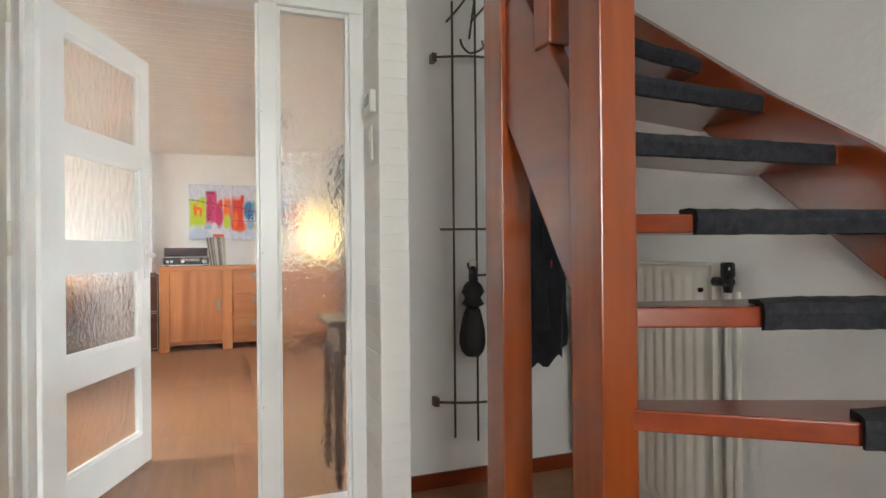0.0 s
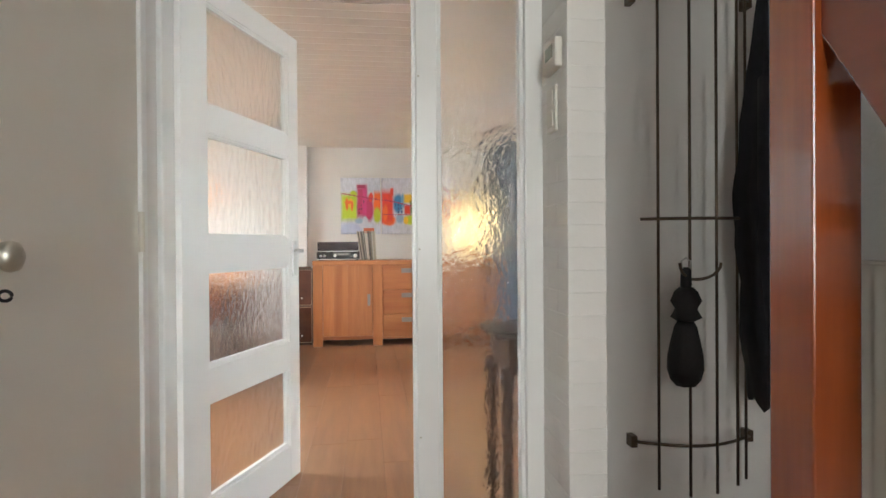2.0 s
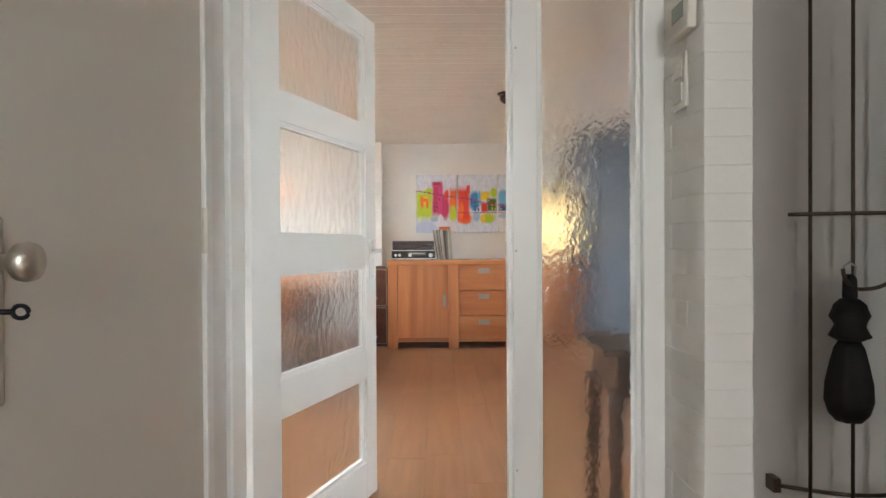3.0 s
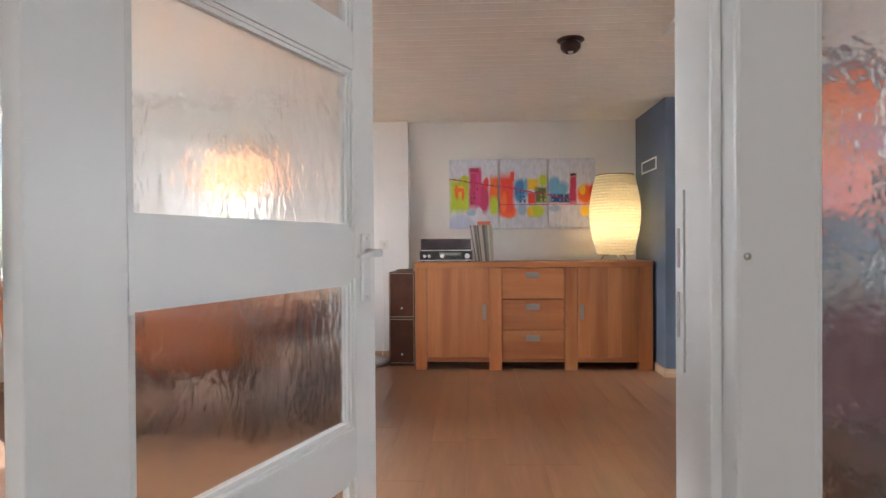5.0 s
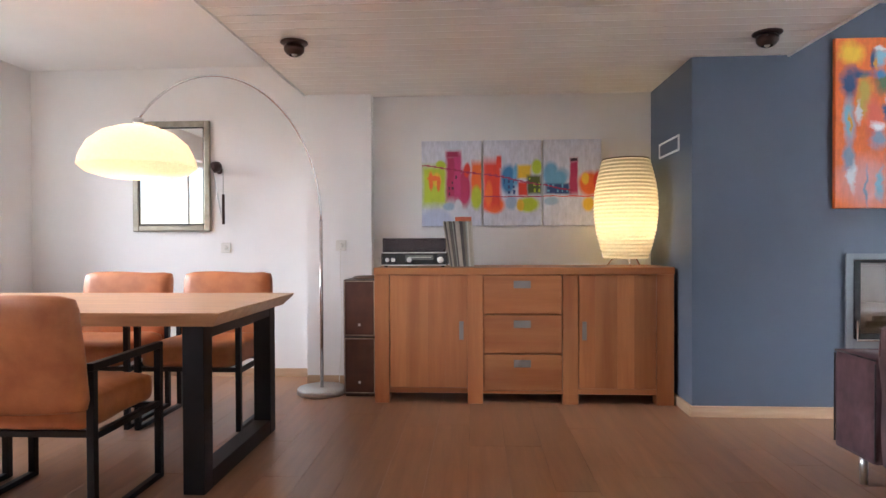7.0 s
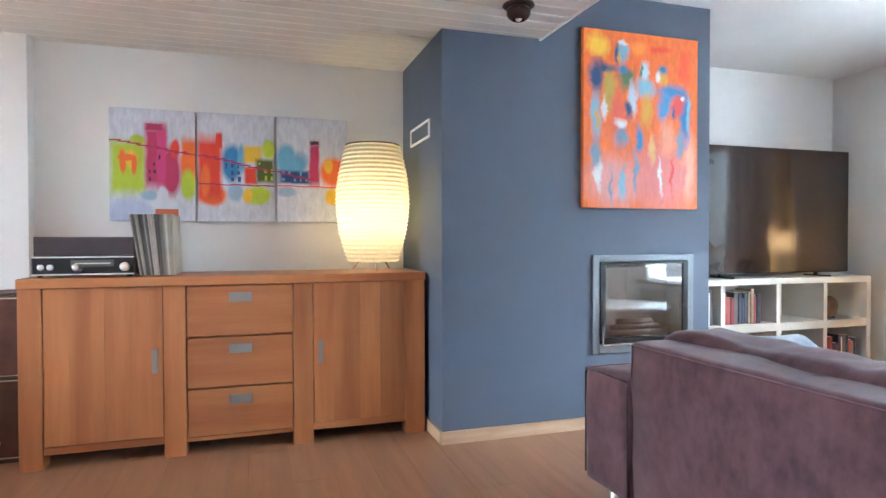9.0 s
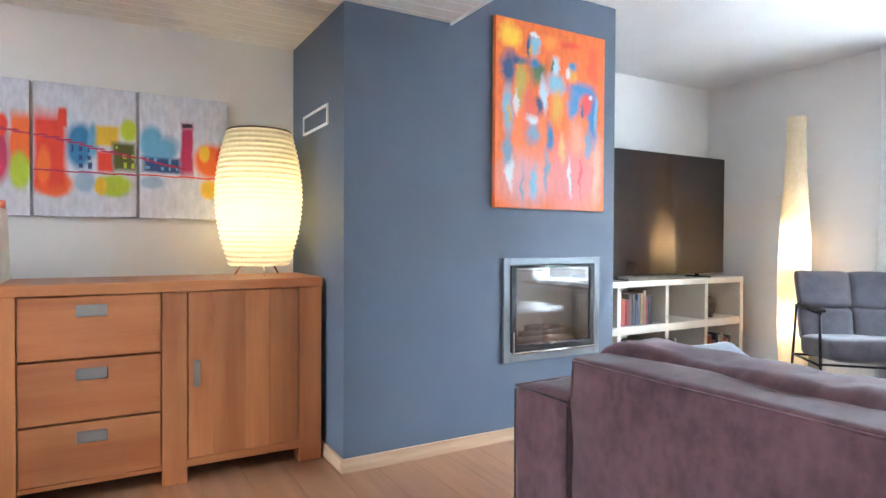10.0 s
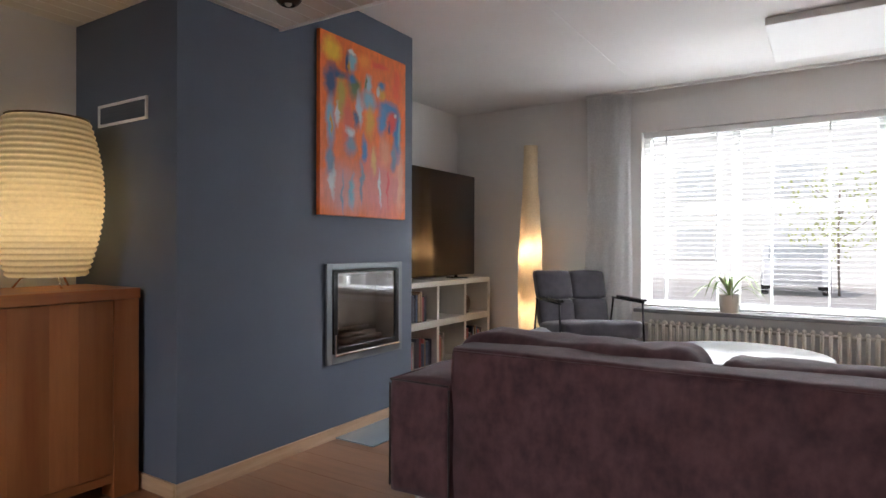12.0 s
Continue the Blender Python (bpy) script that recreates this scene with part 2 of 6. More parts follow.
COATCLOTH = fabric("navy_black_coat_cloth", (0.003, 0.003, 0.005), (0.009, 0.009, 0.014), 9, 0.9, 260, 0.0)
RED = plain("red_lining", (0.45, 0.03, 0.03), 0.7)
BRASS = plain("old_nickel", (0.62, 0.59, 0.52), 0.42, 1.0, 0.12, 12, 0.05)
SLAT = shade_paper("white_blind_slat", (0.93, 0.93, 0.92), 0.65)
HEARTH = plain("grey_glass_hearth", (0.20, 0.25, 0.29), 0.12, 0, 0.05, 3, 0.0, 0.5)
SPOT = plain("dark_bronze_spot", (0.07, 0.042, 0.035), 0.3, 0.8, 0.15, 12, 0.03)
BULB = glow("small_bulb", (1.0, 0.9, 0.75), 3.0)
WAVYGLASS = figured_glass("wavy_figured_glass", (38, 38, 26), 0.14, 0.13)
HAMMERGLASS = figured_glass("hammered_glass", (46, 46, 42), 0.17, 0.145)
CLEAR = Nodes("clear_glass")
CLEAR.set(Base_Color=(0.98, 0.99, 0.99, 1), Roughness=0.0, IOR=1.45, Transmission_Weight=1.0)
CLEAR = CLEAR.mat
STOVEGLASS = Nodes("coated_stove_glass")
STOVEGLASS.set(Base_Color=(0.90, 0.90, 0.90, 1), Roughness=0.0, IOR=1.9, Transmission_Weight=1.0)
STOVEGLASS = STOVEGLASS.mat
SMOKED = Nodes("smoked_acrylic")
SMOKED.set(Base_Color=(0.35, 0.30, 0.33, 1), Roughness=0.05, IOR=1.3, Transmission_Weight=0.85)
SMOKED = SMOKED.mat
MIRROR = Nodes("silvered_mirror")
MIRROR.set(Base_Color=(0.9, 0.9, 0.9, 1), Roughness=0.01, Metallic=1.0)
MIRROR = MIRROR.mat

# ---- shapes ----


def bm_box(bm, x0, x1, y0, y1, z0, z1, bevel=0.0, seg=2):
    m = Matrix.Translation(((x0 + x1) / 2, (y0 + y1) / 2, (z0 + z1) / 2)) @ Matrix.Diagonal((x1 - x0, y1 - y0, z1 - z0, 1))
    g = bmesh.ops.create_cube(bm, size=1.0, matrix=m)
    if bevel:
        edges = list({e for v in g["verts"] for e in v.link_edges})
        bmesh.ops.bevel(bm, geom=edges, offset=bevel, segments=seg, affect="EDGES", profile=0.5)
    return bm


def box(x0, x1, y0, y1, z0, z1, bevel=0.0, seg=2):
    return bm_box(bmesh.new(), x0, x1, y0, y1, z0, z1, bevel, seg)


def lathe(profile, n=32, bm=None, at=(0, 0, 0), closed=False):
    """A turned body: radius and height pairs, from the bottom up."""
    bm = bm or bmesh.new()
    rings = []
    for r, z in profile:
        rings.append([bm.verts.new((at[0] + r * math.cos(2 * math.pi * k / n), at[1] + r * math.sin(2 * math.pi * k / n), at[2] + z)) for k in range(n)])
    for a, b in zip(rings, rings[1:]):
        for k in range(n):
            bm.faces.new((a[k], a[(k + 1) % n], b[(k + 1) % n], b[k]))
    if closed:
        bm.faces.new(rings[0][::-1])
        bm.faces.new(rings[-1])
    for f in bm.faces:
        f.smooth = True
    return bm


def tube(points, r, n=8, bm=None, taper=None):
    """A round rod swept along points."""
    bm = bm or bmesh.new()
    pts = [Vector(p) for p in points]
    rings = []
    ref = Vector((0.31, 0.17, 0.93))
    for i, p in enumerate(pts):
        d = (pts[min(i + 1, len(pts) - 1)] - pts[max(i - 1, 0)]).normalized()
        u = d.cross(ref)
        if u.length < 0.05:
            u = d.cross(Vector((1, 0, 0)))
        u.normalize()
        w = d.cross(u)
        rad = r if taper is None else r + (taper - r) * i / (len(pts) - 1)
        rings.append([bm.verts.new(p + (u * math.cos(2 * math.pi * k / n) + w * math.sin(2 * math.pi * k / n)) * rad) for k in range(n)])
    for a, b in zip(rings, rings[1:]):
        for k in range(n):
            bm.faces.new((a[k], a[(k + 1) % n], b[(k + 1) % n], b[k]))
    bm.faces.new(rings[0][::-1])
    bm.faces.new(rings[-1])
    bmesh.ops.recalc_face_normals(bm, faces=bm.faces)
    for f in bm.faces:
        f.smooth = True
    return bm


def prism(outline, lo, hi, axis="z", bevel=0.0):
    """A flat outline drawn out between lo and hi along an axis. The outline lies in the two other axes, in order."""
    bm = bmesh.new()
    place = {"z": lambda a, b, c: (a, b, c), "y": lambda a, b, c: (a, c, b), "x": lambda a, b, c: (c, a, b)}[axis]
    a = [bm.verts.new(place(u, v, lo)) for u, v in outline]
    b = [bm.verts.new(place(u, v, hi)) for u, v in outline]
    n = len(outline)
    bm.faces.new(a[::-1])
    bm.faces.new(b)
    for k in range(n):
        bm.faces.new((a[k], a[(k + 1) % n], b[(k + 1) % n], b[k]))
    bmesh.ops.recalc_face_normals(bm, faces=bm.faces)
    if bevel:
        bmesh.ops.bevel(bm, geom=list(bm.edges), offset=bevel, segments=2, affect="EDGES", profile=0.5)
    return bm


def cushion(x0, x1, y0, y1, z0, z1, r=0.06, puff=0.02, seed=0, cuts=8, sag=0.0):
    """A stuffed block: rounded, slightly swollen and uneven."""
    bm = bmesh.new()
    c = Vector(((x0 + x1) / 2, (y0 + y1) / 2, (z0 + z1) / 2))
    h = Vector(((x1 - x0) / 2, (y1 - y0) / 2, (z1 - z0) / 2))
    bmesh.ops.create_cube(bm, size=2.0)
    bmesh.ops.subdivide_edges(bm, edges=list(bm.edges), cuts=cuts, use_grid_fill=True)
    for v in bm.verts:
        q = v.co.copy()
        p = Vector((q.x * h.x, q.y * h.y, q.z * h.z))
        inner = Vector([max(-(h[i] - r), min(h[i] - r, p[i])) for i in range(3)])
        d = p - inner
        if d.length > 1e-6:
            p = inner + d.normalized() * min(r, d.length)
        swell = puff * (1 - q.x * q.x * 0.8) * (1 - q.y * q.y * 0.8) * (1 - q.z * q.z * 0.8)
        n3 = noise.noise_vector(p * 5 + Vector((seed * 7.1, seed, 3)))
        p += p.normalized() * swell * 2 + n3 * 0.010
        p.z -= sag * (1 - q.y * q.y) * max(0, q.z)
        v.co = c + p
    for f in bm.faces:
        f.smooth = True
    return bm


def mesh_from(bm, name, mat):
    me = bpy.data.meshes.new(name)
    bmesh.ops.recalc_face_normals(bm, faces=bm.faces)
    bm.to_mesh(me)
    bm.free()
    me.materials.append(mat)
    return me


def part(name, bm, mat, parent=None, label=""):
    ob = new(name, mesh_from(bm, name, mat))
    if parent:
        ob.parent = parent
    return tagged(ob, label)


def thing(name, label, category, at=(0, 0, 0), turn=0.0, group=""):
    ob = new(name)
    ob.empty_display_size = 0.1
    ob.matrix_world = pose(*at, 0, 0, turn)
    return tagged(ob, label, category, group)


def structure(name, bm, mat, label=""):
    return tagged(part(name, bm, mat, None, label), kind="structure")


# ---- the shell ----
EAST, NORTH, LOW, HIGH = 6.0, 7.62, 2.22, 2.52
WEST = -3.0
structure("floor", box(WEST - 0.1, EAST + 0.1, 2.2, 7.9, -0.12, -0.006), JOINT, "dark underlay under oak planks")
structure("floor_hall", box(-0.3, 2.4, -1.8, 2.2, -0.12, -0.006), JOINT, "dark underlay under oak planks of the hall")
structure("wall_north", box(WEST - 0.2, EAST + 0.2, NORTH, 7.9, 0, 2.7), WALL, "white painted plaster wall")
structure("wall_north_alcove", box(-0.11, 2.02, 7.48, NORTH, 0, HIGH), WALL, "white painted plaster alcove wall")
structure("wall_pier", box(-0.613, -0.11, 7.38, NORTH, 0, HIGH), WALL, "white painted plaster pier")
bm = bmesh.new()
for x0, x1, y0, y1, z0, z1 in ((2.02, 2.976, 6.618, 6.80, 0, HIGH), (3.588, 3.762, 6.618, 6.80, 0, HIGH), (2.976, 3.588, 6.618, 6.80, 0, 0.484), (2.976, 3.588, 6.618, 6.80, 0.968, HIGH), (2.02, 3.762, 6.80, NORTH, 0, HIGH)):
    bm_box(bm, x0, x1, y0, y1, z0, z1)
bmesh.ops.remove_doubles(bm, verts=bm.verts, dist=0.0005)
structure("chimney_breast", bm, BLUE, "slate blue painted chimney breast")
# south wall of the living room, on either side of the glazed screen, and above it
structure("wall_south_west", box(WEST - 0.2, -0.11, 2.35, 2.48, 0, 2.7), WALL, "white painted wall")
structure("wall_south_east", box(1.27, EAST + 0.2, 2.42, 2.52, 0, 4.0), WALL, "white painted wall of hall and living room")
structure("wall_over_screen", box(-0.11, 1.27, 2.36, 2.48, 2.115, 4.0), WALL, "white painted wall above the glazed screen")
# street wall with its window opening
WY0, WY1, WZ0, WZ1 = 2.95, 5.66, 0.56, 2.15
structure("wall_east_below", box(EAST, EAST + 0.3, 2.4, 7.9, 0, WZ0), WALL, "white painted wall under the street window")
structure("wall_east_above", box(EAST, EAST + 0.3, 2.4, 7.9, WZ1, 2.7), WALL, "white painted wall above the street window")
structure("wall_east_left", box(EAST, EAST + 0.3, WY1, 7.9, WZ0, WZ1), WALL, "white painted wall beside the street window")
structure("wall_east_right", box(EAST, EAST + 0.3, 2.4, WY0, WZ0, WZ1), WALL, "white painted wall beside the street window")
# garden wall with its window opening
GY0, GY1, GZ0, GZ1 = 3.5, 7.1, 0.85, 2.2
structure("wall_west_below", box(WEST - 0.3, WEST, 2.35, 7.9, 0, GZ0), WALL, "white painted wall under the garden window")
structure("wall_west_above", box(WEST - 0.3, WEST, 2.35, 7.9, GZ1, 2.7), WALL, "white painted wall above the garden window")
structure("wall_west_left", box(WEST - 0.3, WEST, 2.35, GY0, GZ0, GZ1), WALL, "white painted wall beside the garden window")
structure("wall_west_right", box(WEST - 0.3, WEST, GY1, 7.9, GZ0, GZ1), WALL, "white painted wall beside the garden window")
structure("ceiling", box(WEST - 0.2, EAST + 0.2, 2.4, 7.9, HIGH, 2.7), CEIL, "white painted ceiling")
structure("ceiling_joint", box(3.4, 5.45, 5.63, 5.645, HIGH - 0.003, HIGH + 0.01), CEIL, "faint ceiling board joint")
# lowered ceiling of narrow boards
bm = box(-0.613, 2.592, 2.48, NORTH, LOW + 0.0025, HIGH + 0.01)
structure("ceiling_soffit", bm, GROOVE_LIGHT, "soffit behind the narrow boards, paled to imitate light caught in the grooves")
bm = bmesh.new()
y = 2.485
while y < 7.4:
    bm_box(bm, -0.613, 2.590, y, y + 0.085, LOW, LOW + 0.0022)
    y += 0.1
structure("ceiling_boards", bm, BOARD, "cream tongue and groove boards on the lowered ceiling")
structure("ceiling_trim_east", box(2.590, 2.60, 2.485, 6.617, LOW - 0.012, LOW + 0.03), GLOSS, "white edge bead of the lowered ceiling")
structure("ceiling_trim_west", box(-0.623, -0.613, 2.485, 7.379, LOW - 0.012, LOW + 0.03), GLOSS, "white edge bead of the lowered ceiling")
structure("ceiling_panel", box(1.53, 2.588, 3.3, 5.11, LOW - 0.03, LOW - 0.002, 0.004), CEIL, "flat white panel under the lowered ceiling")
structure("ceiling_panel_street", box(4.62, 5.5, 2.6, 4.57, HIGH - 0.05, HIGH - 0.002, 0.006), GLOSS, "flat white panel on the living room ceiling")
# hall shell
structure("wall_hall_west", box(-0.26, -0.06, -1.8, 1.33, 0, 4.0), WALL, "white painted hall wall")
structure("wall_hall_west_end", box(-0.26, -0.06, 2.2, 2.35, 0, 4.0), WALL, "white painted hall wall end")
structure("wall_hall_over_door", box(-0.26, -0.06, 1.33, 2.2, 2.08, 4.0), WALL, "white painted wall above the closet door")
structure("wall_hall_east", box(2.22, 2.42, -1.8, 2.42, 0, 4.0), WOODCHIP, "white textured wallpaper along the stairs")
structure("wall_hall_south_left", box(-0.26, 0.25, -1.8, -1.6, 0, 4.0), WALL, "white painted wall beside the front door")
structure("wall_hall_south_right", box(1.25, 2.42, -1.8, -1.6, 0, 4.0), WALL, "white painted wall beside the front door")
structure("wall_hall_south_above", box(0.25, 1.25, -1.8, -1.6, 2.45, 4.0), WALL, "white painted wall above the front door")
structure("ceiling_hall", box(-0.26, 1.23, -1.8, 2.36, 2.55, 2.7), CEIL, "white painted hall ceiling")
structure("ceiling_stairwell", box(1.0, 2.42, -1.8, 2.52, 3.9, 4.0), CEIL, "white painted stairwell ceiling")
structure("wall_stairwell", box(1.0, 1.23, -1.8, 2.36, 2.7, 3.9), WALL, "white painted wall of the stairwell above the hall")

# ---- glazed screen between hall and living room ----
FY0, FY1 = 2.355, 2.475


def frame_screen():
    ob = tagged(part("window_screen", box(-0.11, 1.155, FY0, FY1, 2.055, 2.115, 0.004), GLOSS, None, "white painted timber screen frame with a door opening and a figured glass light"), kind="structure")
    part("jamb", box(-0.11, -0.045, FY0, FY1, 0, 2.055, 0.004), GLOSS, ob)
    part("mullion", box(0.732, 0.803, FY0, FY1 + 0.04, 0, 2.055, 0.004), GLOSS, ob)
    part("jamb", box(1.095, 1.155, FY0, FY1, 0, 2.055, 0.004), GLOSS, ob)
    part("bottom_rail", box(0.803, 1.095, FY0 + 0.02, FY1 - 0.02, 0, 0.035, 0.004), GLOSS, ob)
    for x0, x1 in ((0.803, 0.818), (1.08, 1.095)):
        part("glazing_bead", box(x0, x1, FY0 + 0.02, FY0 + 0.045, 0.035, 2.055, 0.003), GLOSS, ob)
    part("glazing_bead", box(0.818, 1.08, FY0 + 0.02, FY0 + 0.045, 2.035, 2.055, 0.003), GLOSS, ob)
    pane = part("pane", box(0.806, 1.092, 2.408, 2.413, 0.035, 2.05), HAMMERGLASS, ob, "hammered figured glass pane")
    pane.visible_shadow = False
    part("stop_bead", box(0.722, 0.7335, FY0 + 0.03, FY0 + 0.06, 0, 2.055, 0.002), GLOSS, ob)
    part("strike_plate", box(0.7295, 0.733, FY1 + 0.005, FY1 + 0.028, 0.93, 1.13, 0.001), GLOSS, ob, "painted strike plate on the mullion")
    part("strike_slot", box(0.7275, 0.7298, FY1 + 0.014, FY1 + 0.019, 1.045, 1.088), STEEL, ob)
    part("slot", box(0.7275, 0.7298, FY1 + 0.014, FY1 + 0.019, 0.968, 1.018), STEEL, ob)
    for z in (0.45, 1.06, 1.62):
        part("screw_head", lathe([(0.004, -0.001), (0.003, 0.0008)], 10, closed=True), BRASS, ob).matrix_basis = pose(0.742, FY0, z, 90)
    return ob


frame_screen()


def glazed_door():
    hinge, free = Vector((-0.048, 2.505, 0)), Vector((0.243, 3.30, 0))
    d = free - hinge
    w, t, hgt = d.length, 0.04, 2.03
    door = tagged(new("door_1"), "open white painted glazed door with four figured glass panes", "door", kind="structure")
    door.matrix_world = pose(hinge.x, hinge.y, 0.008, 0, 0, math.degrees(math.atan2(d.y, d.x))) @ pose(0.004, 0.029, 0)
    st = 0.145
    part("stile", box(0, st, -t, 0, 0, hgt, 0.003), GLOSS, door)
    sr = 0.095
    part("stile", box(w - sr, w, -t, 0, 0, hgt, 0.003), GLOSS, door)
    bands = [(0.0, 0.155), (0.515, 0.63), (0.985, 1.096), (1.475, 1.565), (hgt - 0.092, hgt)]
    for a, b in bands:
        part("rail", box(st, w - sr, -t + 0.001, -0.001, a, b), GLOSS, door)
    for (a0, a), (b, b1) in zip(bands, bands[1:]):
        pane = part("pane", box(st + 0.002, w - sr - 0.002, -0.023, -0.018, a + 0.002, b - 0.002), WAVYGLASS, door, "wavy figured glass pane")
        pane.visible_shadow = False
        for yy, sgn in ((-t + 0.002, 1), (-0.002, -1)):
            for k, (inset, depth) in enumerate(((0.008, 0.012), (0.017, 0.008))):
                z0, z1, x0, x1 = a, b, st, w - sr
                y0, y1 = sorted((yy + sgn * (0.004 + 0.004 * k), yy + sgn * (0.004 + 0.004 * k + depth)))
                bm = bmesh.new()
                bm_box(bm, x0, x0 + inset, y0, y1, z0, z1)
                bm_box(bm, x1 - inset, x1, y0, y1, z0, z1)
                bm_box(bm, x0 + inset, x1 - inset, y0, y1, z0, z0 + inset)
                bm_box(bm, x0 + inset, x1 - inset, y0, y1, z1 - inset, z1)
                part("glazing_bead", bm, GLOSS, door)
    # handles on long backplates, both sides
    hx = w - 0.052
    for yy, sgn in ((-t, -1), (0.0, 1)):
        y0, y1 = sorted((yy + sgn * 0.0005, yy + sgn * 0.008))
        plate = part("backplate", box(hx - 0.019, hx + 0.019, y0, y1, 0.927, 1.09, 0.002), ALU, door, "satin aluminium backplate")
        y0, y1 = sorted((yy + sgn * 0.0075, yy + sgn * 0.0095))
        for z in (0.938, 1.079):
            part("screw", lathe([(0.004, -0.001), (0.003, 0.001)], 10, closed=True, at=(0, 0, 0)), STEEL, plate).matrix_basis = pose(hx, yy + sgn * 0.008, z, 90)
        neck = tube([(hx, yy + sgn * 0.006, 1.045), (hx, yy + sgn * 0.042, 1.045)], 0.009, 12)
        part("neck", neck, ALU, door)
        y0, y1 = sorted((yy + sgn * 0.034, yy + sgn * 0.047))
        part("lever", prism([(hx + 0.010, 1.035), (hx + 0.010, 1.054), (hx - 0.02, 1.053), (hx - 0.088, 1.042), (hx - 0.092, 1.037), (hx - 0.088, 1.033), (hx - 0.02, 1.035)], y0, y1, "y", 0.003), ALU, door, "satin aluminium lever handle")
    part("latch", box(w - 0.001, w + 0.006, -0.026, -0.014, 1.03, 1.055, 0.002), STEEL, door)
    for z in (0.22, 1.0, 1.80):
        part("hinge", tube([(-0.006, 0.006, z), (-0.006, 0.006, z + 0.09)], 0.008, 10), STEEL, door)


glazed_door()

# ---- hall ----


def closet_door():
    door = tagged(part("door_2", box(-0.075, -0.045, 1.39, 2.155, 0.008, 2.06, 0.003), DOORPAINT, None, "closed plain grey-white closet door with old nickel knob and key"), kind="structure", category="door")
    for y0, y1 in ((1.33, 1.387), (2.158, 2.2)):
        part("door_frame", box(-0.09, -0.036, y0, y1, 0, 2.08, 0.003), GLOSS, door)
    part("door_frame", box(-0.09, -0.036, 1.387, 2.158, 2.062, 2.10, 0.003), GLOSS, door)
    plate = part("backplate", box(-0.0455, -0.040, 1.415, 1.492, 0.872, 1.118, 0.004), BRASS, door, "old nickel lock plate")
    for z in (0.875, 1.115):
        part("screw", box(-0.041, -0.0385, 1.444, 1.451, z - 0.004, z + 0.004), BLACK, plate)
    knob = lathe([(0.011, 0), (0.011, 0.045), (0.02, 0.05), (0.028, 0.058), (0.030, 0.068), (0.027, 0.078), (0.015, 0.085), (0.001, 0.086)], 24)
    part("knob", knob, BRASS, door, "rounded nickel door knob").matrix_basis = pose(-0.042, 1.45, 1.06, 0, 90, 0) @ Matrix.Diagonal((0.85, 0.85, 0.9, 1))
    key = tube([(-0.042, 1.45, 0.998), (0.0, 1.45, 0.998)], 0.0035, 8)
    ring = [(0.0 + 0.010 * (1 - math.cos(a)), 1.45, 0.998 + 0.008 * math.sin(a)) for a in [2 * math.pi * k / 14 for k in range(15)]]
    tube(ring, 0.003, 6, key)
    part("key", key, BLACKSTEEL, door, "dark iron key in the lock")
    part("keyhole", box(-0.0405, -0.0385, 1.447, 1.453, 0.965, 1.003), BLACK, plate)
    for z in (0.25, 1.06, 1.80):
        part("hinge", tube([(-0.038, 2.156, z), (-0.038, 2.156, z + 0.11)], 0.008, 10), PLASTIC, door)


closet_door()


def front_door():
    door = tagged(part("door_3", box(0.27, 0.36, -1.75, -1.70, 0, 2.43, 0.004), GLOSS, None, "white front door with a tall clear pane"), kind="structure")
    part("stile", box(1.14, 1.23, -1.75, -1.70, 0, 2.43, 0.004), GLOSS, door)
    part("rail", box(0.36, 1.14, -1.75, -1.70, 0, 0.5, 0.004), GLOSS, door)
    part("rail", box(0.36, 1.14, -1.75, -1.70, 2.33, 2.43, 0.004), GLOSS, door)
    p = part("pane", box(0.36, 1.14, -1.728, -1.722, 0.5, 2.33), CLEAR, door)
    p.visible_shadow = False


front_door()


def pilaster():
    """A narrow pier of painted brick, course by course."""
    core = structure("wall_pilaster", box(1.158, 1.266, 2.114, 2.42, 0, 2.55), BRICKPAINT, "narrow white painted brick pier")
    course = 0.0665
    meshes = {}
    rnd = random.Random(5)
    for k in range(38):
        z = k * course
        rows = [("a", 1.1545, 1.2705, 2.110, 2.209), ("b", 1.1545, 1.2705, 2.2095, 2.40)] if k % 2 else [("c", 1.1545, 1.2705, 2.110, 2.309), ("d", 1.1545, 1.2705, 2.3095, 2.40)]
        for key, x0, x1, y0, y1 in rows:
            if key not in meshes:
                meshes[key] = mesh_from(box(x0, x1, y0, y1, 0, course, 0.0016, 1), "brick", BRICKPAINT)
            b = new("brick", meshes[key])
            b.parent = core
            b.matrix_basis = pose(rnd.uniform(-0.0006, 0.0006), rnd.uniform(-0.0005, 0.0005), z)
    return core


def thermostat():
    ob = thing("thermostat", "small white wall thermostat with a grey display", "thermostat")
    body = part("body", box(1.128, 1.153, 2.14, 2.27, 1.60, 1.69, 0.006), PLASTIC, ob)
    part("display", box(1.1268, 1.1282, 2.165, 2.235, 1.635, 1.675), plain("grey_display", (0.22, 0.25, 0.22), 0.2), body)
    ob2 = thing("light_switch", "ivory double wall switch on the brick pier", "switch")
    plate = part("plate", box(1.142, 1.153, 2.19, 2.27, 1.42, 1.56, 0.004), PLASTIC, ob2)
    for z in (1.435, 1.497):
        part("rocker", box(1.138, 1.1425, 2.205, 2.255, z, z + 0.05, 0.002), PLASTIC, plate)


thermostat()


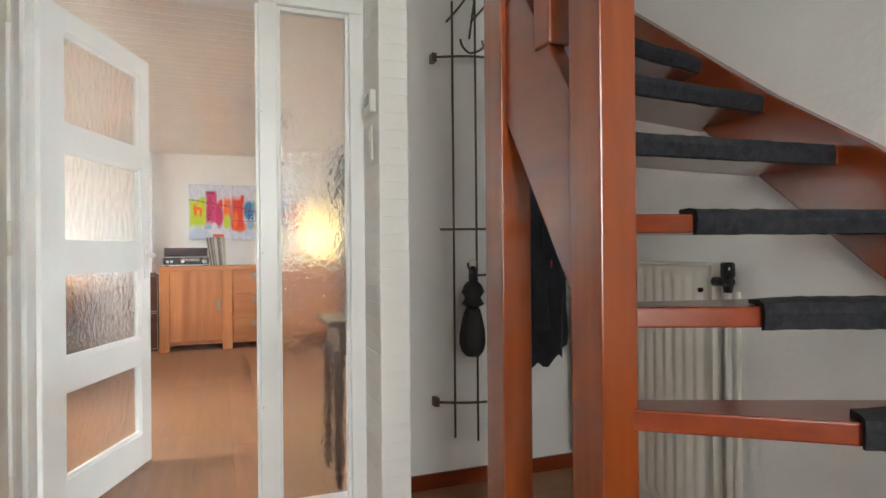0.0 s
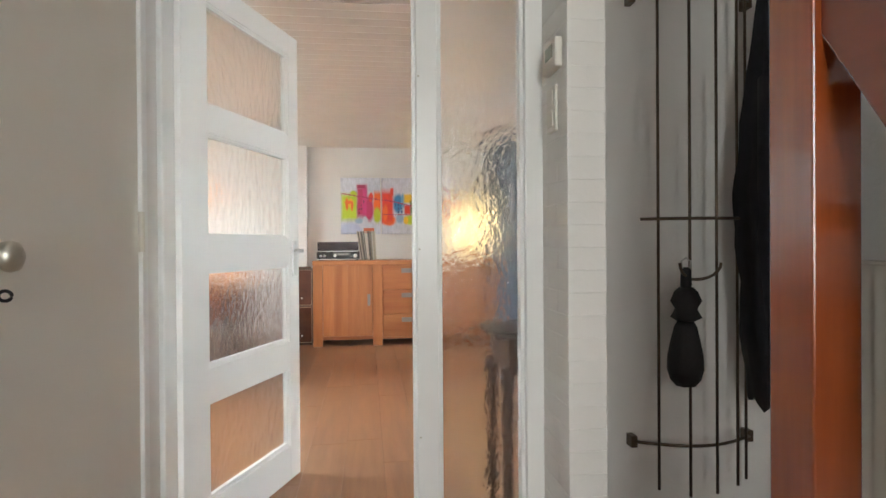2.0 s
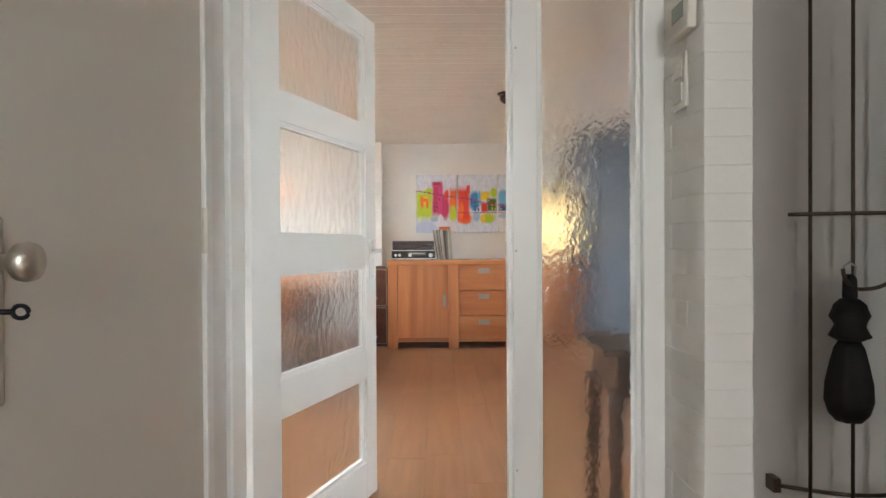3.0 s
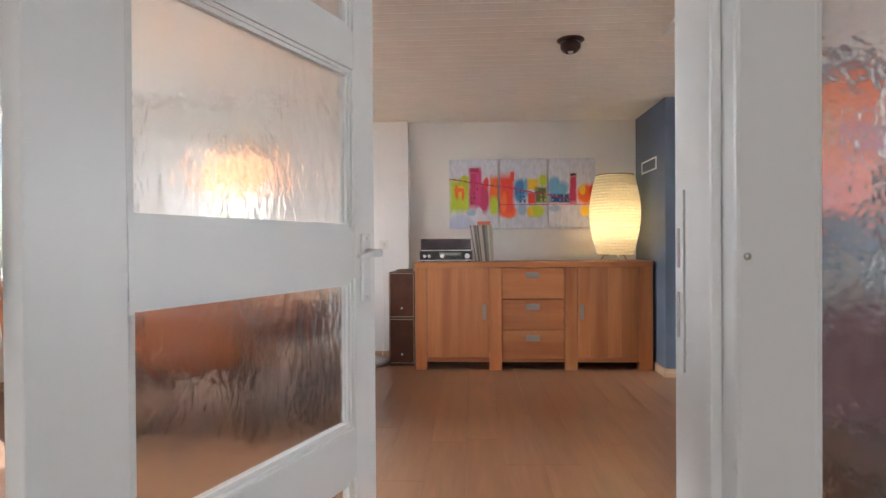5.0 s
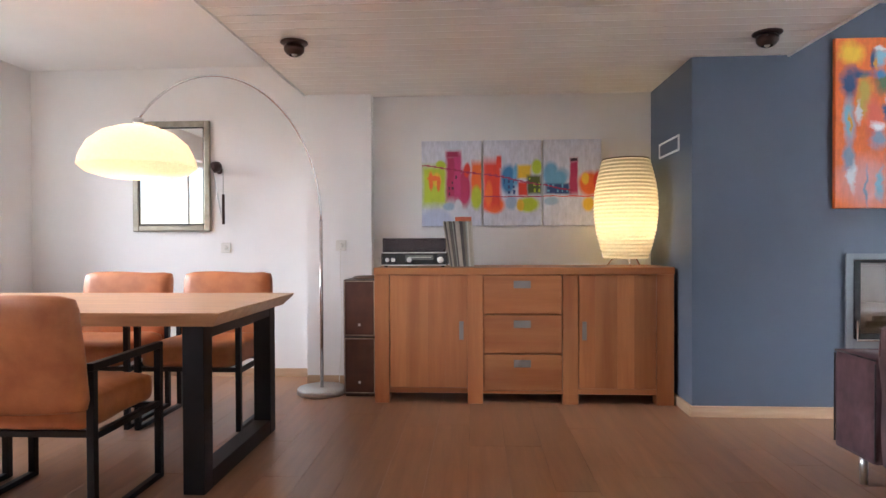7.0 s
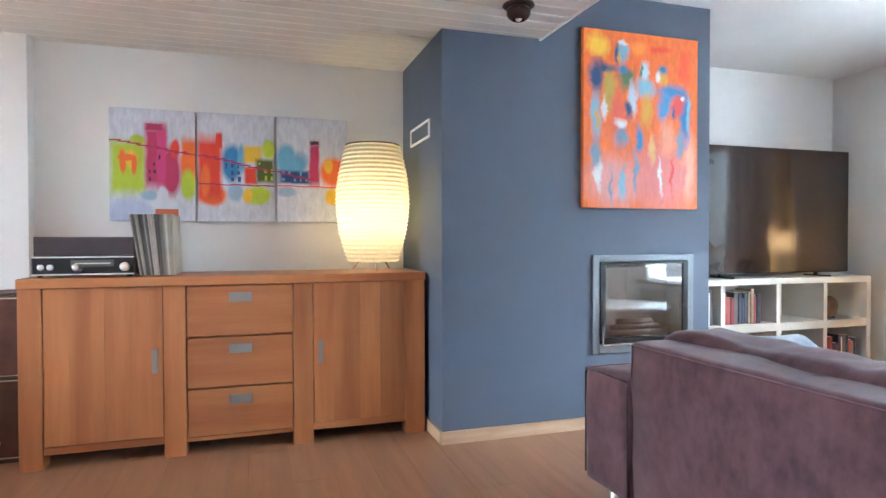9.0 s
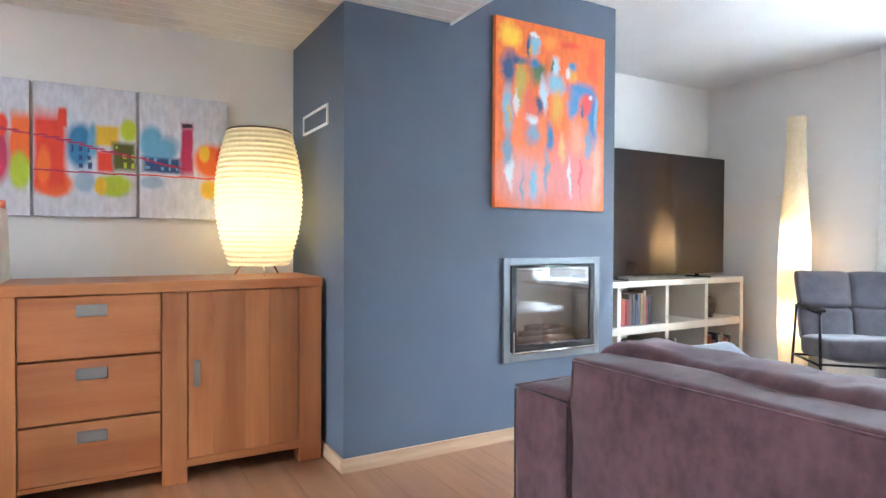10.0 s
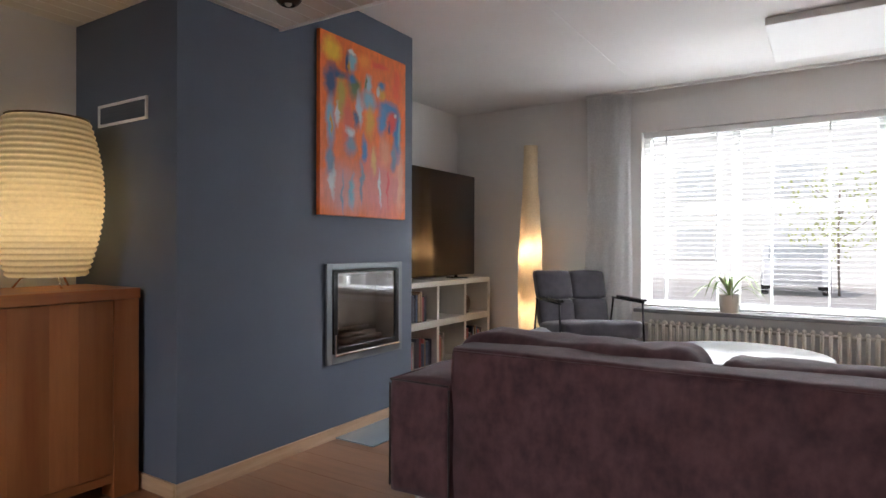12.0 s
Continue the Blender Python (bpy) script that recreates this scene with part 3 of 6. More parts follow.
def coat_rack():
    ob = thing("coat_rack", "tall dark wrought iron wall coat rack with curved cross bars", "coat rack")
    x0, x1, yw, bow = 1.48, 1.91, 2.412, 0.075

    def at(u, out=0.0):
        return x0 + (x1 - x0) * u, yw - 0.03 - bow * math.sin(math.pi * u) - out

    for z, w in ((1.92, 0), (1.155, 0), (0.392, 0)):
        pts = [(*at(k / 16, 0.055 if z == 1.155 else 0.0), z) for k in range(17)]
        part("cross_bar", tube(pts, 0.0055, 8), IRON, ob)
        if z != 1.155:
            for u in (0, 1):
                px, py = at(u)
                part("wall_bracket", box(px - 0.011, px + 0.011, py - 0.006, 2.42, z - 0.02, z + 0.02, 0.002), IRON, ob)
    for u, z0, z1 in ((0.16, 0.24, 2.16), (0.38, 0.225, 2.2), (0.60, 0.23, 2.2), (0.82, 0.24, 2.16), (0.93, 0.25, 2.1)):
        px, py = at(u, 0.008)
        part("rod", tube([(px, py, z0), (px, py, z1)], 0.005, 8), IRON, ob)
    # hooks
    for u, z in ((0.30, 1.965), (0.52, 1.965), (0.74, 1.965), (0.9, 1.95), (0.38, 1.01)):
        px, py = at(u, 0.012)
        s = 0.062 if z < 1.5 else 0.05
        pts = [(px + s * math.cos(a) * 1.15, py - 0.03 - 0.03 * abs(math.cos(a)), z + s * 0.9 * math.sin(a)) for a in [math.pi * (1.0 + k / 12) for k in range(13)]]
        part("hook", tube(pts, 0.005, 8), IRON, ob)
    # bent tops of the rods
    for u in (0.2, 0.44):
        px, py = at(u, 0.012)
        pts = [(px - 0.05, py, 2.06), (px + 0.0, py - 0.02, 2.12), (px + 0.06, py - 0.01, 2.20), (px + 0.085, py, 2.17), (px + 0.06, py, 2.0)]
        part("scroll", tube(pts, 0.005, 8), IRON, ob)


coat_rack()


def umbrella():
    ob = thing("umbrella", "folded black compact umbrella hanging from the coat rack", "umbrella", (1.605, 2.262, 0.02))
    body = lathe([(0.004, 0.585), (0.03, 0.588), (0.048, 0.61), (0.058, 0.645), (0.056, 0.69), (0.046, 0.74), (0.036, 0.782), (0.026, 0.80)], 22, closed=True)
    for v in body.verts:
        a = math.atan2(v.co.y, v.co.x)
        v.co.x *= 1 + 0.10 * math.sin(5 * a)
        v.co.y *= 0.8 + 0.08 * math.sin(5 * a + 1)
    part("canopy", body, NYLON, ob)
    ruffle = lathe([(0.026, 0.80), (0.046, 0.812), (0.036, 0.84), (0.047, 0.865), (0.034, 0.895), (0.020, 0.91)], 22, closed=True)
    for v in ruffle.verts:
        a = math.atan2(v.co.y, v.co.x)
        v.co.x *= 1 + 0.16 * math.sin(4 * a + v.co.z * 60)
    part("ruffle", ruffle, NYLON, ob)
    part("handle", lathe([(0.016, 0.905), (0.018, 0.92), (0.016, 0.965), (0.008, 0.975)], 16, closed=True), NYLON, ob)
    part("strap_ring", tube([(0.014 * math.cos(a), 0, 0.80 + 0.012 * math.sin(a)) for a in [k * math.pi / 6 for k in range(13)]], 0.003, 6), STEEL, ob)
    part("loop", tube([(-0.012, 0, 0.965), (-0.016, 0.0, 0.995), (0, 0, 1.006), (0.016, 0, 0.995), (0.012, 0, 0.965)], 0.003, 6), STEEL, ob)


umbrella()


def coat():
    ob = thing("coat", "dark navy coat hanging from the coat rack", "coat")
    bm = bmesh.new()
    n, rows = 26, []
    for k in range(24):
        z = 1.93 - k / 23 * 1.33
        t = k / 23
        rx = 0.055 + 0.09 * min(1, t * 2.2) - 0.035 * max(0, t - 0.8) * 5
        ry = 0.045 + 0.075 * min(1, t * 1.8)
        ring = []
        for j in range(n):
            a = 2 * math.pi * j / n
            f = 1 + 0.13 * math.sin(5 * a + 3 * t) + 0.07 * math.sin(9 * a - 6 * t) + 0.16 * noise.noise(Vector((a * 1.5, z * 7, 2)))
            zz = z + (0.05 * math.cos(a) + 0.02 * math.sin(7 * a)) * max(0.0, (k - 17) / 6)
            ring.append(bm.verts.new((1.90 + 0.012 * t + 0.78 * rx * f * math.cos(a), 2.235 - 0.02 * t + ry * f * math.sin(a), zz)))
        rows.append(ring)
    for a, b in zip(rows, rows[1:]):
        for j in range(n):
            bm.faces.new((a[j], a[(j + 1) % n], b[(j + 1) % n], b[j]))
    bm.faces.new(rows[0])
    bm.faces.new(rows[-1][::-1])
    for f in bm.faces:
        f.smooth = True
    part("body", bm, COATCLOTH, ob)
    sleeve = tube([(1.87, 2.19, 1.60), (1.845, 2.16, 1.35), (1.835, 2.15, 1.1), (1.85, 2.145, 0.86), (1.865, 2.14, 0.72)], 0.05, 16, taper=0.046)
    part("sleeve", sleeve, COATCLOTH, ob)
    part("lining_edge", tube([(1.90, 2.105, 1.02), (1.905, 2.10, 0.9), (1.91, 2.105, 0.8)], 0.004, 6), RED, ob, "red lining edge")
    part("label", box(1.868, 1.90, 2.128, 2.134, 1.50, 1.515), PLASTIC, ob, "pale woven label")


coat()


def staircase():
    ob = thing("staircase", "open winding staircase of varnished red mahogany with charcoal carpet pads", "staircase")
    # newel posts
    for y0, y1, top in ((0.855, 0.962, 2.5), (1.272, 1.374, 2.5)):
        part("newel_post", box(1.253, 1.337, y0, y1, 0, top, 0.004), MAHOG, ob)
    part("upper_post", box(1.258, 1.32, 1.045, 1.115, 1.52, 2.5, 0.006), MAHOG, ob)
    # inner string between the posts
    part("inner_string", prism([(0.955, 0.93), (1.28, 1.40), (1.28, 1.83), (0.955, 1.365)], 1.268, 1.31, "x", 0.004), MAHOGY, ob, "steep mahogany inner string board")
    # treads: nosing from the inner end to the wall, then the back edge
    inner = [0.80, 0.82, 0.835, 0.855, 0.905, 0.985, 1.085, 1.20, 1.335, 1.48]
    nose = [(1.33, -0.75), (1.55, -0.5), (1.95, -0.25), (2.215, 0.20), (2.215, 0.52), (2.215, 0.80), (2.215, 1.05), (2.215, 1.29), (2.215, 1.55), (2.215, 1.80)]
    for k in range(9):
        z = 0.193 * (k + 1) - 0.018
        a = (1.322, inner[k])
        b = nose[k]
        c = nose[k + 1] if k < 9 else (2.215, 2.0)
        d = (1.322, inner[k + 1])
        out = [a, b]
        if b[0] < 2.2 and c[0] >= 2.2:
            out.append((2.215, b[1]))
        out += [(c[0], c[1] + 0.04), (d[0], d[1] + 0.035)]
        part("tread", prism(out, z - 0.042, z, "z", 0.004), MAHOGX, ob)
        # carpet pad wrapped over the nosing
        va, vb = Vector((*a, 0)), Vector((*b, 0))
        dirv = (vb - va).normalized()
        side = Vector((-dirv.y, dirv.x, 0))
        if side.y < 0:
            side = -side
        length = (vb - va).length
        s0 = {3: 0.385, 4: 0.285, 5: 0.235, 6: 0.06}.get(k, 0.02)
        s1 = length - (0.03 if k < 6 else 0.07)
        if s1 > s0:
            bm = bmesh.new()
            prof = [(0.0, -0.046), (-0.014, -0.044), (-0.02, -0.012), (-0.014, 0.008), (0.02, 0.013), (0.10, 0.012), (0.10, 0.001), (0.0, 0.001)]
            rings = []
            for m in range(31):
                s = s0 + (s1 - s0) * m / 30
                taper = min(1, 0.55 + m * 0.1, 0.55 + (30 - m) * 0.1)
                wob = noise.noise(Vector((s * 9, k, 1))) * 0.004
                rings.append([bm.verts.new(va + dirv * s + side * (u * (taper if u > 0 else 1) + wob) + Vector((0, 0, z + w)) + noise.noise_vector(Vector((s * 60, u * 90 + k, w * 90))) * 0.003) for u, w in prof])
            for r0, r1 in zip(rings, rings[1:]):
                for j in range(len(prof)):
                    bm.faces.new((r0[j], r0[(j + 1) % len(prof)], r1[(j + 1) % len(prof)], r1[j]))
            bm.faces.new(rings[0])
            bm.faces.new(rings[-1][::-1])
            part("carpet_pad", bm, CARPET, ob, "charcoal carpet pad over the nosing")
    # wall string: rises along the wall
    part("wall_string", prism([(0.0, 0.30), (0.45, 0.62), (0.96, 1.0), (1.36, 1.33), (2.1, 1.95), (2.4, 2.2), (2.4, 2.43), (1.98, 2.085), (1.27, 1.54), (0.96, 1.33), (0.5, 0.98), (0.0, 0.62)], 2.175, 2.2195, "x", 0.004), MAHOGY, ob, "mahogany string board along the wall")


staircase()


def panel_radiator():
    ob = thing("radiator", "tall cream panel radiator with vertical flutes under the stairs", "radiator")
    y0, y1, z0, z1 = 1.485, 2.30, 0.10, 1.01
    bm = bmesh.new()
    n = 96
    prev = None
    for k in range(n + 1):
        y = y0 + (y1 - y0) * k / n
        ph = (k % 6) / 6
        out = 0.007 * (0.5 - 0.5 * math.cos(2 * math.pi * ph))
        col = [bm.verts.new((2.135 + dx, y, z)) for dx, z in ((0.022, z0), (out, z0 + 0.05), (out, z1 - 0.05), (0.004, z1 - 0.012), (0.022, z1))]
        if prev:
            for j in range(4):
                bm.faces.new((prev[j], prev[j + 1], col[j + 1], col[j]))
        prev = col
    for f in bm.faces:
        f.smooth = True
    part("front_panel", bm, RADIATOR, ob)
    part("back_panel", box(2.157, 2.20, y0, y1, z0, z1, 0.004), RADIATOR, ob)
    part("top_rim", box(2.137, 2.20, y0, y1, z1 - 0.006, z1 + 0.004, 0.002), RADIATOR, ob)
    part("vent_plug", tube([(2.145, y0 + 0.03, z1 - 0.09), (2.13, y0 + 0.03, z1 - 0.09)], 0.008, 10), BLACK, ob)
    valve = part("valve", tube([(2.165, y0 - 0.002, z1 - 0.06), (2.165, y0 - 0.075, z1 - 0.06)], 0.016, 12), BLACKSTEEL, ob, "dark thermostatic valve")
    part("valve_head", lathe([(0.014, -0.045), (0.018, -0.02), (0.016, 0.0), (0.023, 0.012), (0.023, 0.05), (0.019, 0.056)], 18, closed=True, at=(2.165, y0 - 0.06, z1 - 0.05)), BLACK, valve)
    part("pipe", tube([(2.165, y0 - 0.06, 0), (2.165, y0 - 0.06, z1 - 0.09)], 0.011, 12), RADIATOR, ob)
    part("pipe", tube([(2.165, y0 - 0.10, 0), (2.165, y0 - 0.10, z1 - 0.09)], 0.009, 12), RADIATOR, ob)


panel_radiator()


def side_table():
    ob = thing("side_table", "small dark stained side table behind the figured glass", "table", (1.06, 2.55, 0))
    part("top", box(-0.03, 0.55, -0.03, 0.34, 0.73, 0.752, 0.006), DARKWOOD, ob)
    part("apron", box(0.02, 0.50, 0.0, 0.31, 0.60, 0.73, 0.004), DARKWOOD, ob)
    for x, y in ((0.02, 0.02), (0.50, 0.02), (0.02, 0.29), (0.50, 0.29)):
        leg = lathe([(0.008, 0), (0.018, 0.05), (0.016, 0.07), (0.022, 0.12), (0.018, 0.3), (0.024, 0.48), (0.019, 0.52), (0.026, 0.56), (0.026, 0.62)], 16, closed=True, at=(x, y, 0))
        part("leg", leg, DARKWOOD, ob)


side_table()

# ---- living room ----


def flush_pull(name, parent, x0, x1, z0, z1, y):
    p = part(name, box(x0, x1, y - 0.004, y - 0.0005, z0, z1, 0.0015), PULL, parent, "brushed steel inset pull")
    m = 0.008
    part("recess", box(x0 + m, x1 - m, y - 0.005, y - 0.0042, z0 + m, z1 - m), PULL, p)


def sideboard():
    ob = thing("sideboard", "wide teak sideboard with two doors and three drawers", "sideboard", (0, 6.855, 0))
    d, h = 0.47, 0.915
    part("top", box(-0.004, 1.994, -0.006, d, 0.868, h, 0.004), TEAKX, ob)
    for x0, x1 in ((0, 0.10), (0.628, 0.732), (1.262, 1.366), (1.878, 1.99)):
        part("post", box(x0, x1, 0, 0.10, 0, 0.868, 0.003), TEAK, ob)
        part("post", box(x0, x1, d - 0.10, d - 0.002, 0, 0.868, 0.003), TEAK, ob)
    for x0, x1 in ((0.012, 0.03), (1.96, 1.978)):
        part("side_panel", box(x0, x1, 0.10, d - 0.10, 0.075, 0.868), TEAK, ob)
    part("back_panel", box(0.1, 1.88, d - 0.03, d - 0.015, 0.075, 0.868), TEAKX, ob)
    part("bottom", box(0.03, 1.96, 0.02, d - 0.03, 0.075, 0.095), TEAKX, ob)
    for x0, x1 in ((0.10, 0.628), (1.366, 1.878)):
        part("bottom_rail", box(x0, x1, 0.008, 0.03, 0.068, 0.105, 0.002), TEAKX, ob)
        door = part("door", box(x0 + 0.004, x1 - 0.004, 0.012, 0.02, 0.109, 0.864), GAP_SHADE_AND_SOIL, ob)
        w = (x1 - x0 - 0.008)
        xs = x0 + 0.004
        for f in (0.21, 0.29, 0.22, 0.28):
            part("board", box(xs + 0.0002, xs + w * f - 0.0002, 0.003, 0.012, 0.109, 0.864), TEAK, door)
            xs += w * f
        hx = x1 - 0.055 if x0 < 1 else x0 + 0.025
        flush_pull("handle", door, hx, hx + 0.03, 0.43, 0.555, 0.003)
    part("bottom_rail", box(0.732, 1.262, 0.008, 0.03, 0.068, 0.088, 0.002), TEAKX, ob)
    for z0, z1 in ((0.092, 0.332), (0.340, 0.596), (0.604, 0.862)):
        dr = part("drawer", box(0.736, 1.258, 0.003, 0.025, z0, z1, 0.0025, 1), TEAKX, ob)
        flush_pull("handle", dr, 0.938, 1.052, z1 - 0.085, z1 - 0.035, 0.003)


sideboard()


def table_lamp():
    ob = thing("table_lamp", "lit barrel-shaped ribbed cream paper lamp on wire feet", "lamp", (1.755, 7.175, 0.916))
    prof = []
    ribs = 27
    for k in range(ribs * 6 + 1):
        t = k / (ribs * 6)
        base = 0.125 + 0.096 * math.sin(math.pi * (0.10 + 0.80 * t)) ** 0.9 - (0.012 * (1 - t))
        prof.append((base + 0.009 * abs(math.sin(math.pi * ribs * t)), 0.05 + 0.70 * t))
    part("shade", lathe(prof, 44), PAPER, ob, "ribbed cream paper shade")
    part("top_ring", lathe([(0.155, 0.748), (0.163, 0.75), (0.163, 0.757), (0.155, 0.757)], 40), DARKWOOD, ob)
    for a in (0.5, 2.6, 4.7):
        c, s = math.cos(a), math.sin(a)
        part("foot", tube([(0.13 * c, 0.13 * s, 0.002), (0.10 * c, 0.10 * s, 0.045), (0.05 * c, 0.05 * s, 0.05)], 0.005, 8), CHROME, ob)
    part("bulb", lathe([(0.012, 0.18), (0.03, 0.22), (0.035, 0.26), (0.02, 0.30), (0.002, 0.305)], 16), BULB, ob)
    part("lamp_holder", tube([(0, 0, 0.05), (0, 0, 0.19)], 0.012, 10), BLACK, ob)
    bar = tube([(-0.13, 0, 0.052), (0.13, 0, 0.052)], 0.004, 8)
    part("cross_bar", bar, CHROME, ob)


table_lamp()
lamp("table_lamp_light", "POINT", pose(1.755, 7.175, 1.25), 2.6, (1.0, 0.74, 0.37), 0.06)


def record_player():
    ob = thing("record_player", "retro record player with smoked lid on the sideboard", "record player", (0.035, 6.93, 0.916))
    w, d = 0.455, 0.33
    part("body", box(0, w, 0.004, d, 0.012, 0.10, 0.004), DARKWOOD, ob)
    face = part("front_panel", box(0.008, w - 0.008, -0.003, 0.004, 0.018, 0.095, 0.001), BLACK, ob, "black front panel with chrome edging")
    for z in (0.014, 0.099):
        part("trim", box(0.004, w - 0.004, -0.005, 0.003, z - 0.003, z + 0.003), ALU, ob)
    part("dial", box(0.17, 0.36, -0.0045, -0.003, 0.05, 0.085), plain("dial_face", (0.10, 0.10, 0.09), 0.3), face)
    part("scale", box(0.19, 0.345, -0.0055, -0.0045, 0.066, 0.070), PLASTIC, face)
    for x, r in ((0.045, 0.014), (0.085, 0.014), (0.195, 0.017), (0.41, 0.022)):
        k = lathe([(r, 0), (r, 0.016), (r * 0.7, 0.020), (0.001, 0.02)], 20)
        part("knob", k, ALU, ob).matrix_basis = pose(x, -0.003, 0.05, 90)
    for x in (0.03, w - 0.03):
        for y in (0.03, d - 0.03):
            part("foot", lathe([(0.012, 0), (0.012, 0.013)], 12, closed=True, at=(x, y, 0)), BLACK, ob)
    part("platter", lathe([(0.13, 0.102), (0.13, 0.114), (0.125, 0.118), (0.001, 0.118)], 40, at=(0.17, 0.165, 0)), BLACK, ob)
    part("tonearm", tube([(0.37, 0.27, 0.125), (0.365, 0.18, 0.135), (0.31, 0.10, 0.13)], 0.004, 8), CHROME, ob)
    bm = bmesh.new()
    bm_box(bm, 0.01, w - 0.01, 0.01, 0.014, 0.102, 0.195)
    bm_box(bm, 0.01, w - 0.01, d - 0.014, d - 0.01, 0.102, 0.195)
    bm_box(bm, 0.01, 0.014, 0.014, d - 0.014, 0.102, 0.195)
    bm_box(bm, w - 0.014, w - 0.01, 0.014, d - 0.014, 0.102, 0.195)
    bm_box(bm, 0.01, w - 0.01, 0.01, d - 0.01, 0.195, 0.199)
    part("lid", bm, SMOKED, ob, "smoked acrylic lid")


record_player()


def records():
    rnd = random.Random(3)
    cols = [(0.62, 0.58, 0.50), (0.30, 0.27, 0.22), (0.70, 0.68, 0.62), (0.16, 0.15, 0.14), (0.50, 0.46, 0.36), (0.42, 0.44, 0.38), (0.66, 0.60, 0.52)]
    mats = [plain("record_sleeve", c, 0.55, var=0.15, scale=12) for c in cols]
    x = 0.51
    for k in range(20):
        w = rnd.uniform(0.004, 0.009)
        lean = 9.0 * (1 - k / 26)
        ob = part("record_sleeve", box(0, w, 0, 0.315, 0, 0.315, 0.0008, 1), mats[rnd.randrange(7)])
        ob.matrix_world = pose(x, 6.95 + rnd.uniform(-0.006, 0.006), 0.9165 + 0.0015, 0, -lean, 0)
        tagged(ob, "worn cardboard record sleeve leaning in a row on the sideboard", "record sleeve", "records on the sideboard")
        x += w / math.cos(radians(lean)) + 0.0016
    ob = part("card", box(0, 0.12, 0, 0.003, 0, 0.06), plain("orange_card", (0.62, 0.16, 0.08), 0.6))
    ob.matrix_world = pose(0.535, 7.28, 1.215, -6)
    tagged(ob, "small orange red card standing behind the records", "card")


def speakers():
    for k, z in enumerate((0.02, 0.425)):
        ob = thing("loudspeaker", "brown vintage loudspeaker box with pale piping, one of a stacked pair", "loudspeaker", (-0.245, 7.0, z), group="stacked loudspeakers")
        part("cabinet", box(0, 0.225, 0.006, 0.27, 0, 0.40, 0.004), DARKWOOD, ob)
        part("front_cloth", box(0.012, 0.213, 0.0, 0.007, 0.014, 0.386, 0.002), LEATHERBOX, ob)
        bm = bmesh.new()
        for a in ((0.006, 0.010, 0.008, 0.392), (0.215, 0.219, 0.008, 0.392), (0.010, 0.215, 0.008, 0.012), (0.010, 0.215, 0.388, 0.392)):
            bm_box(bm, a[0], a[1], -0.002, 0.006, a[2], a[3])
        part("piping", bm, BEIGE, ob)
        part("badge", box(0.105, 0.121, -0.003, 0.0, 0.075, 0.093, 0.001), ALU, ob)
    # the pair stands on low feet
    f = thing("speaker_plinth", "low dark plinth under the loudspeakers", "plinth", (-0.245, 7.0, 0))
    part("board", box(0.01, 0.215, 0.02, 0.26, 0, 0.0195), DARKWOOD, f)
    p = thing("cloth", "crumpled brown cloth on the loudspeaker", "cloth", (-0.20, 7.08, 0.8255))
    bm = cushion(0, 0.15, 0, 0.12, 0, 0.022, 0.01, 0.004, 4, 5)
    part("fold", bm, plain("brown_cloth", (0.16, 0.10, 0.07), 0.8), p)


records()
speakers()


def canvas(name, x0, x1, z0, z1, y, mat, label, thick=0.03, group=""):
    ob = thing(name, label, "painting", ((x0 + x1) / 2, y, (z0 + z1) / 2), group=group)
    part("canvas", box(-(x1 - x0) / 2, (x1 - x0) / 2, -thick, -0.001, -(z1 - z0) / 2, (z1 - z0) / 2, 0.003), mat, ob)
    return ob


PALE = (0.72, 0.73, 0.81)
YG, ORG, REDC, MAG, BLU, DRK, SKY, YEL, NAVY = (0.50, 0.62, 0.03), (0.85, 0.16, 0.02), (0.75, 0.05, 0.02), (0.40, 0.02, 0.09), (0.05, 0.22, 0.48), (0.05, 0.02, 0.04), (0.16, 0.40, 0.62), (0.85, 0.55, 0.03), (0.03, 0.07, 0.22)


LAV, CRIM, OLV, PALEBLUE, WHITE = (0.52, 0.56, 0.72), (0.52, 0.03, 0.12), (0.10, 0.12, 0.02), (0.36, 0.48, 0.62), (0.70, 0.70, 0.76)


def cable_line(xa, za, xb, zb, color, thick=0.0045, n=9):
    """A thin drawn line, brushed in short dabs."""
    return [(xa + (xb - xa) * (k + 0.5) / n, za + (zb - za) * (k + 0.5) / n, abs(xb - xa) / n * 0.75, thick, color, 1) for k in range(n)]


def windows(x0, x1, z0, z1, nx, nz, color, seed):
    rnd = random.Random(seed)
    return [(x0 + (x1 - x0) * (a + 0.5) / nx, z0 + (z1 - z0) * (b + 0.5) / nz, rnd.uniform(0.005, 0.010), rnd.uniform(0.008, 0.018), color, 1) for a in range(nx) for b in range(nz) if rnd.random() < 0.75]


